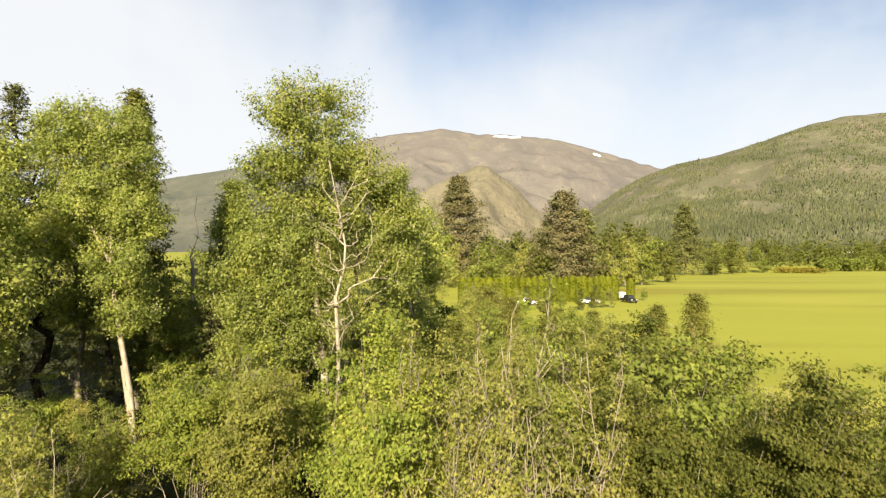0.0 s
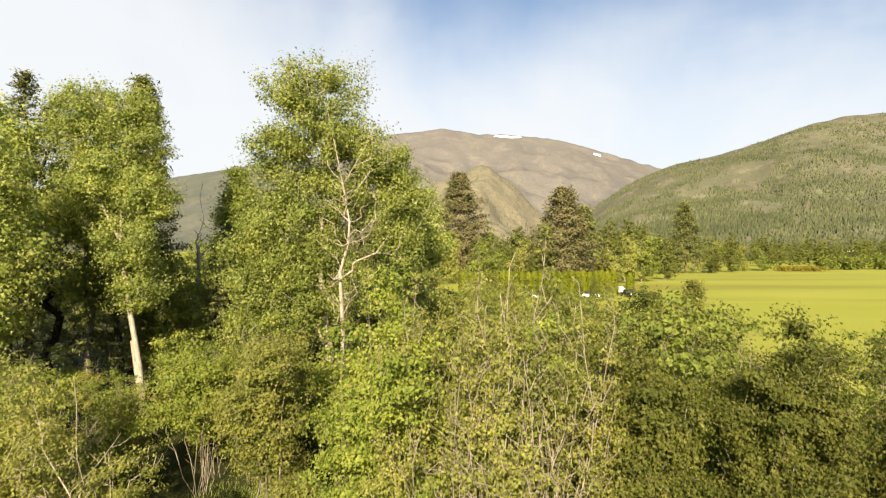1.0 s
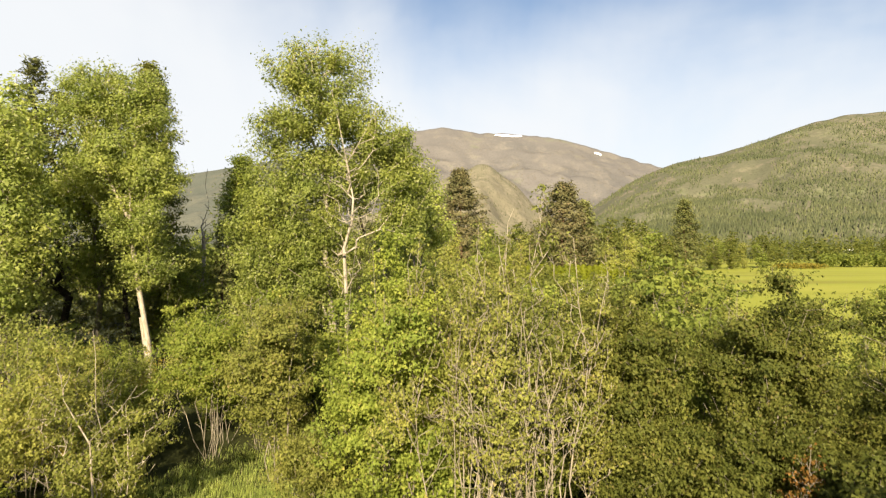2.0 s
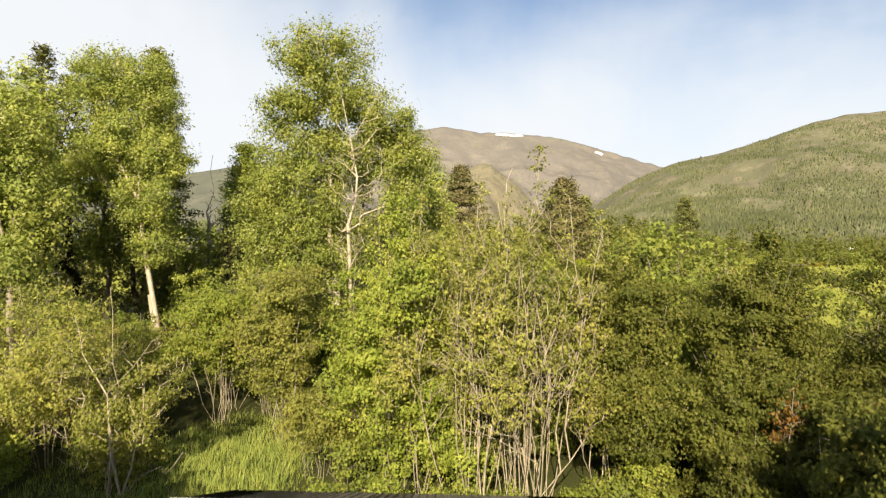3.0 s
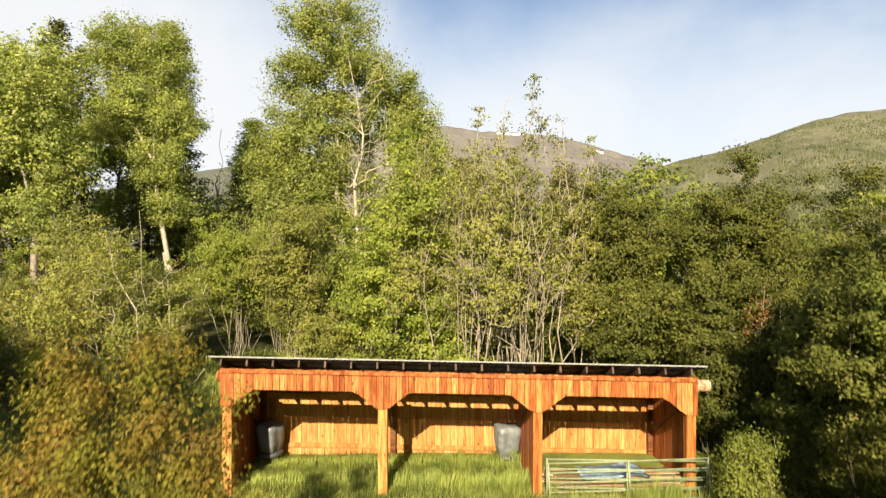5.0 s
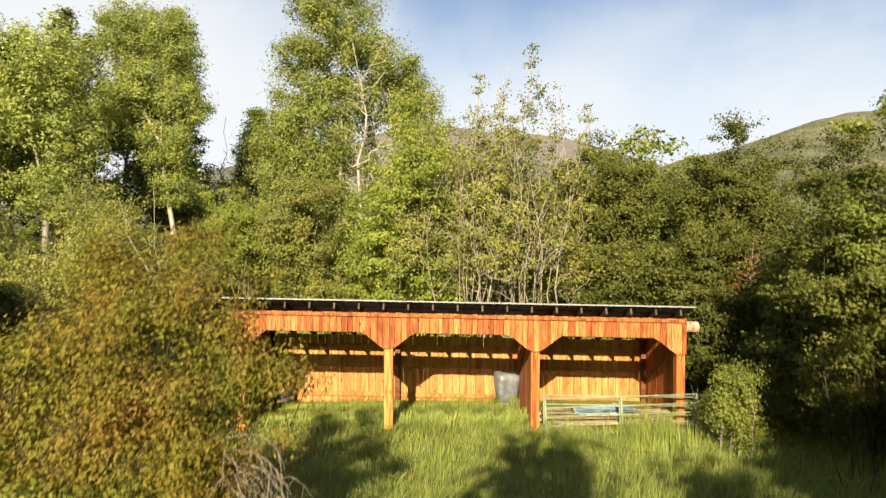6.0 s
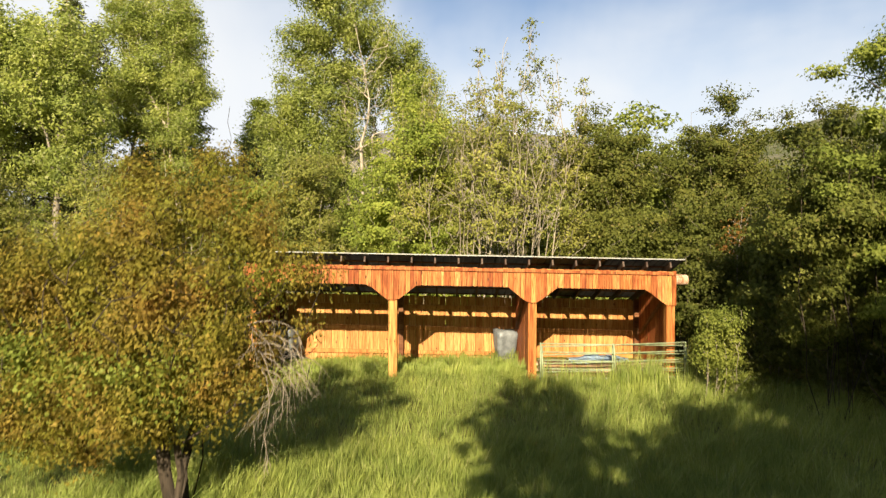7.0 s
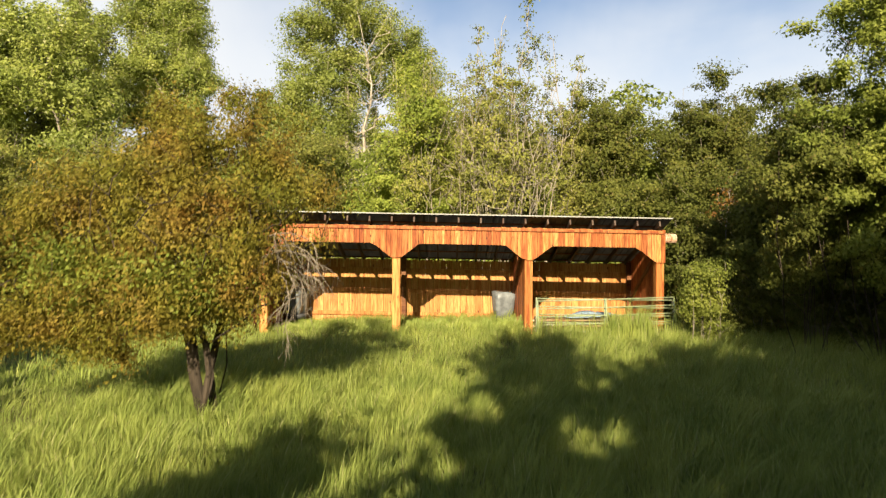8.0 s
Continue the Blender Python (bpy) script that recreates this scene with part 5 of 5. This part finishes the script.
def field_edge():
    """Rows of young trees and low brush where the field meets the woods."""
    rng = R(33)
    pts = []
    for k in range(150):
        f = rng.uniform(0, 1)
        x, y = 236 + 150 * f + rng.normal() * 3, 372 + 10 * f + rng.normal() * 5
        h = rng.uniform(7, 11)
        n = 70
        pts.append(unit(rng.normal(size=(n, 3))) * np.array((2.4, 2.4, h * 0.5)) * rng.uniform(0.3, 1, (n, 1)) + np.array((x, y, -3 + h * 0.5)))
    v, f = leaf_quads(rng, np.vstack(pts), 1.5, 0.6, 0.5)
    tagged(new("young_trees", mesh_np("young_trees", v, f, LEAF_BRIGHT)), "even row of bright green young trees at the field's far end", "trees", kind="stuff")
    pts = []
    for k in range(60):
        x, y = 207 + rng.uniform(-11, 12), 345 + rng.normal() * 3
        n = 40
        pts.append(unit(rng.normal(size=(n, 3))) * np.array((2.2, 2.2, 1.6)) + np.array((x, y, -1.6)))
    v, f = leaf_quads(rng, np.vstack(pts), 0.9, 0.5, 0.5)
    tagged(new("brush_patch", mesh_np("brush_patch", v, f, LEAF_OLD)), "grey-brown patch of low brush in the field", "brush", kind="stuff")


field_edge()


def hedge_tree(m, h=5.2, r=1.0):
    rng = R(44)
    top = thing("hedge_cedar", "clipped yellow-green columnar cedar in a tall hedge", "hedge tree", m, "tall clipped hedge")
    attach("trunk", mesh_np("trunk", *limbs(*grow(rng, [stem_line(rng, (0, 0, -0.1), (0, 0, h * 0.9), 0.01, 5)], fill_lobes(rng, [(0, 0, h * 0.5, r * 0.7, r * 0.7, h * 0.4)], 20)), 0.09, 0.02, 4), BARK_DARK), top)
    n = 1100
    f = rng.uniform(0, 1, n)
    a = rng.uniform(0, 6.283, n)
    rr = r * np.minimum(1, (1.02 - f) * 4.5) ** 0.6 * rng.uniform(0.8, 1.04, n)
    p = np.stack([np.cos(a) * rr, np.sin(a) * rr, f * h], 1)
    v, q = leaf_quads(rng, p, 0.4, 0.5, 0.5, unit(p * np.array((1, 1, 0))) * 2.6)
    attach("crown", mesh_np("crown", v, q, HEDGE), top)
    return top


cedar = hedge_tree(at_land(4.0, 118))
for k in range(1, 25):
    f = k / 24
    copy_thing(cedar, at_land(4.0 + 32.5 * f, 118 + 8 * f, 31 * k, 0.97 + 0.06 * ((k * 7) % 5) / 4))
copy_thing(cedar, at_land(40.4, 127, 10, 0.9))


def vehicle(m, paint, roof_paint, label, length=5.0, van=False):
    """A parked truck: body, cab with dark panes, lamps and four wheels."""
    top = thing("pickup_truck" if not van else "camper_van", label, "vehicle", m)
    w = 0.95
    part("body", box_bm((-w, -length / 2, 0.42), (w, length / 2, 1.05), 0.09), paint, top)
    h = 2.7 if van else 1.8
    cab = box_bm((-w * 0.92, -length * (0.45 if van else 0.2), 1.02), (w * 0.92, length * (0.3 if van else 0.25), h), 0.0)
    for vert in cab.verts:
        if vert.co.z > 1.5:
            vert.co.x *= 0.88
            vert.co.y *= 0.88
    bmesh.ops.bevel(cab, geom=cab.edges[:], offset=0.07, segments=2, affect="EDGES")
    cabin = part("cabin", cab, roof_paint, top)
    part("windscreen", box_bm((-w * 0.74, -0.012, -0.26), (w * 0.74, 0.012, 0.26), 0.01), WINDOW, cabin, "dark windscreen", pose(0, -length * (0.43 if van else 0.19), 1.42, -6, 0, 0))
    for s in (-1, 1):
        part("side_window", box_bm((-0.012, -0.5, -0.2), (0.012, 0.5, 0.2), 0.01), WINDOW, cabin, m=pose(s * w * 0.9, 0, 1.42, 0, s * -5, 0))
        part("headlight", box_bm((-0.16, -0.03, -0.09), (0.16, 0.03, 0.09), 0.02), WHITE, top, m=pose(s * 0.66, -length / 2 - 0.01, 0.82))
        for y in (-length * 0.32, length * 0.32):
            wheel = part("wheel", tube_bm([(-0.11, 0, 0), (0.11, 0, 0)], 0.37, 18), TYRE, top, m=pose(s * 0.86, y, 0.37), smooth=False)
            part("rim", tube_bm([(-0.02, 0, 0), (0.02, 0, 0)], 0.2, 14), STEEL, wheel, m=pose(s * 0.105, 0, 0))
    part("bumper", box_bm((-w, -0.08, -0.09), (w, 0.08, 0.09), 0.03), DARKPLASTIC, top, m=pose(0, -length / 2 - 0.05, 0.52))
    return top


vehicle(at_land(38.3, 121.5, 12, 0.85), BLACK, BLACK, "black pickup truck parked at the end of the hedge")
vehicle(at_land(38.6, 128.5, 10, 0.62), WHITE, WHITE, "white camper van parked behind the black truck", 6.0, True)
vehicle(at_land(16.6, 115.5, 80, 0.8), WHITE, WHITE, "white pickup truck parked in front of the hedge", 5.2)
vehicle(at_land(29.5, 118.0, 85, 0.8), WHITE, BLACK, "white and dark truck partly hidden by brush", 5.0)
for k, (x, y, s) in enumerate(((43, 126, 0.42), (45, 131, 0.3), (15.5, 108, 0.6), (17.6, 108, 0.5), (13.4, 107, 0.6), (28.2, 110, 0.6), (29.7, 110, 0.5), (31.3, 110.5, 0.6), (24.6, 106, 0.55), (21, 104, 0.5), (16.4, 111.5, 0.3), (28.7, 113.6, 0.33))):
    copy_thing(kinds[k % 3], at_land(x, y, k * 50, s))


def far_house(m):
    top = thing("farm_house", "small white house among trees at the hill's foot", "house", m)
    part("wall", box_bm((-5, -4, 0), (5, 4, 3.2), 0.05), WHITE, top)
    bm = bmesh.new()
    a = [bm.verts.new(p) for p in ((-5.5, -4.6, 3.1), (5.5, -4.6, 3.1), (5.5, 4.6, 3.1), (-5.5, 4.6, 3.1), (-5.5, 0, 5.2), (5.5, 0, 5.2))]
    for q in ((0, 1, 5, 4), (2, 3, 4, 5), (0, 4, 3), (1, 2, 5), (3, 2, 1, 0)):
        bm.faces.new([a[i] for i in q])
    part("roof", bm, STEEL, top)
    for x in (-3, 0, 3):
        part("window", box_bm((x - 0.6, -4.05, 1.0), (x + 0.6, -3.98, 2.2), 0.01), WINDOW, top)


far_house(pose(476, 690, 6.5, 0, 0, 20))

# ---- grass ----
def grass(name, label, seed, spots, tall, wide, lean=0.35):
    """Blades in two bent lengths, in tufts of uneven height."""
    rng = R(seed)
    x, y = spots[:, 0], spots[:, 1]
    n = len(x)
    base = np.stack([x, y, land(x, y) - 0.01], 1)
    drift = np.array([noise.noise(Vector((a * 0.55, b * 0.55, 3.0))) for a, b in zip(x, y)])
    tuft = np.array([noise.noise(Vector((a * 3.4, b * 3.4, 7.0))) for a, b in zip(x, y)])
    h = tall * rng.uniform(0.45, 1.25, n) * (1 + 0.4 * drift + 0.85 * tuft)
    turn = rng.uniform(0, 6.283, n)
    d = np.stack([np.cos(turn), np.sin(turn), np.zeros(n)], 1)
    swirl = np.array([noise.noise(Vector((a * 3.1, b * 3.1, 19.0))) for a, b in zip(x, y)])
    fall = np.stack([0.35 * drift + 1.3 * tuft, 1.3 * swirl, np.zeros(n)], 1)
    bend = (d * rng.uniform(0.2, 1.0, n)[:, None] + fall) * lean * h[:, None]
    s = np.stack([-np.sin(turn), np.cos(turn), np.zeros(n)], 1) * (wide * rng.uniform(0.6, 1.3, n))[:, None]
    up = np.array((0, 0, 1.0))
    mid = base + up * (h * 0.55)[:, None] + bend * 0.35
    tip = base + up * h[:, None] + bend
    v = np.stack([base - s, base + s, mid + s * 0.75, mid - s * 0.75, tip], 1).reshape(-1, 3)
    f = (np.array([[0, 1, 2], [0, 2, 3], [3, 2, 4]])[None] + (np.arange(n) * 5)[:, None, None]).reshape(-1, 3)
    tagged(new(name, mesh_np(name, v, f, GRASS)), label, "grass", kind="stuff")


def spots(seed, n, x0, x1, y0, y1, ok=None):
    rng = R(seed)
    p = np.stack([rng.uniform(x0, x1, n), rng.uniform(y0, y1, n)], 1)
    return p if ok is None else p[ok(p[:, 0], p[:, 1])]


outside = lambda x, y: ~((x > -4.9) & (x < 5.15) & (y > 8.75))
grass("meadow_grass", "tall lush green grass growing in front of the shed", 1, np.vstack([spots(1, 90000, -7.5, 8.5, -4.5, 8.9), spots(5, 70000, -5.0, 5.0, -2.5, 4.0)]), 0.27, 0.0048, 0.85)
grass("panel_grass", "taller grass tufts in front of the green panels", 6, np.vstack([spots(11, 500, 1.9, 5.3, 7.6, 8.15), spots(12, 900, 3.5, 4.5, 7.4, 8.0)]), 0.62, 0.006, 0.3)
grass("shed_grass", "lower grass spreading into the open bays", 2, spots(2, 9000, -4.8, 1.7, 8.8, 11.2), 0.26, 0.006)
grass("lane_grass", "rough grass along the lane beside the shed", 3, spots(3, 42000, -13.0, 9.5, 3.0, 19.5, lambda x, y: ((x < -5) & (y < 19) | (y > 12.0) & (y < 14.5)) & outside(x, y)), 0.24, 0.008, 0.5)
bank = lambda x, y: ((x + 7.2) / 2.9) ** 2 + ((y - 17.4) / 4.6) ** 2 + 0.35 * np.sin(2.3 * x + 0.7 * y) * np.cos(1.7 * y - x) + R(17).normal(size=len(x)) * 0.3 < 0.85
grass("bank_grass", "sunlit yellow-green grass on the bank behind the shed", 7, spots(7, 22000, -10.5, -3.6, 12.6, 22.6, bank), 0.27, 0.007, 0.75)
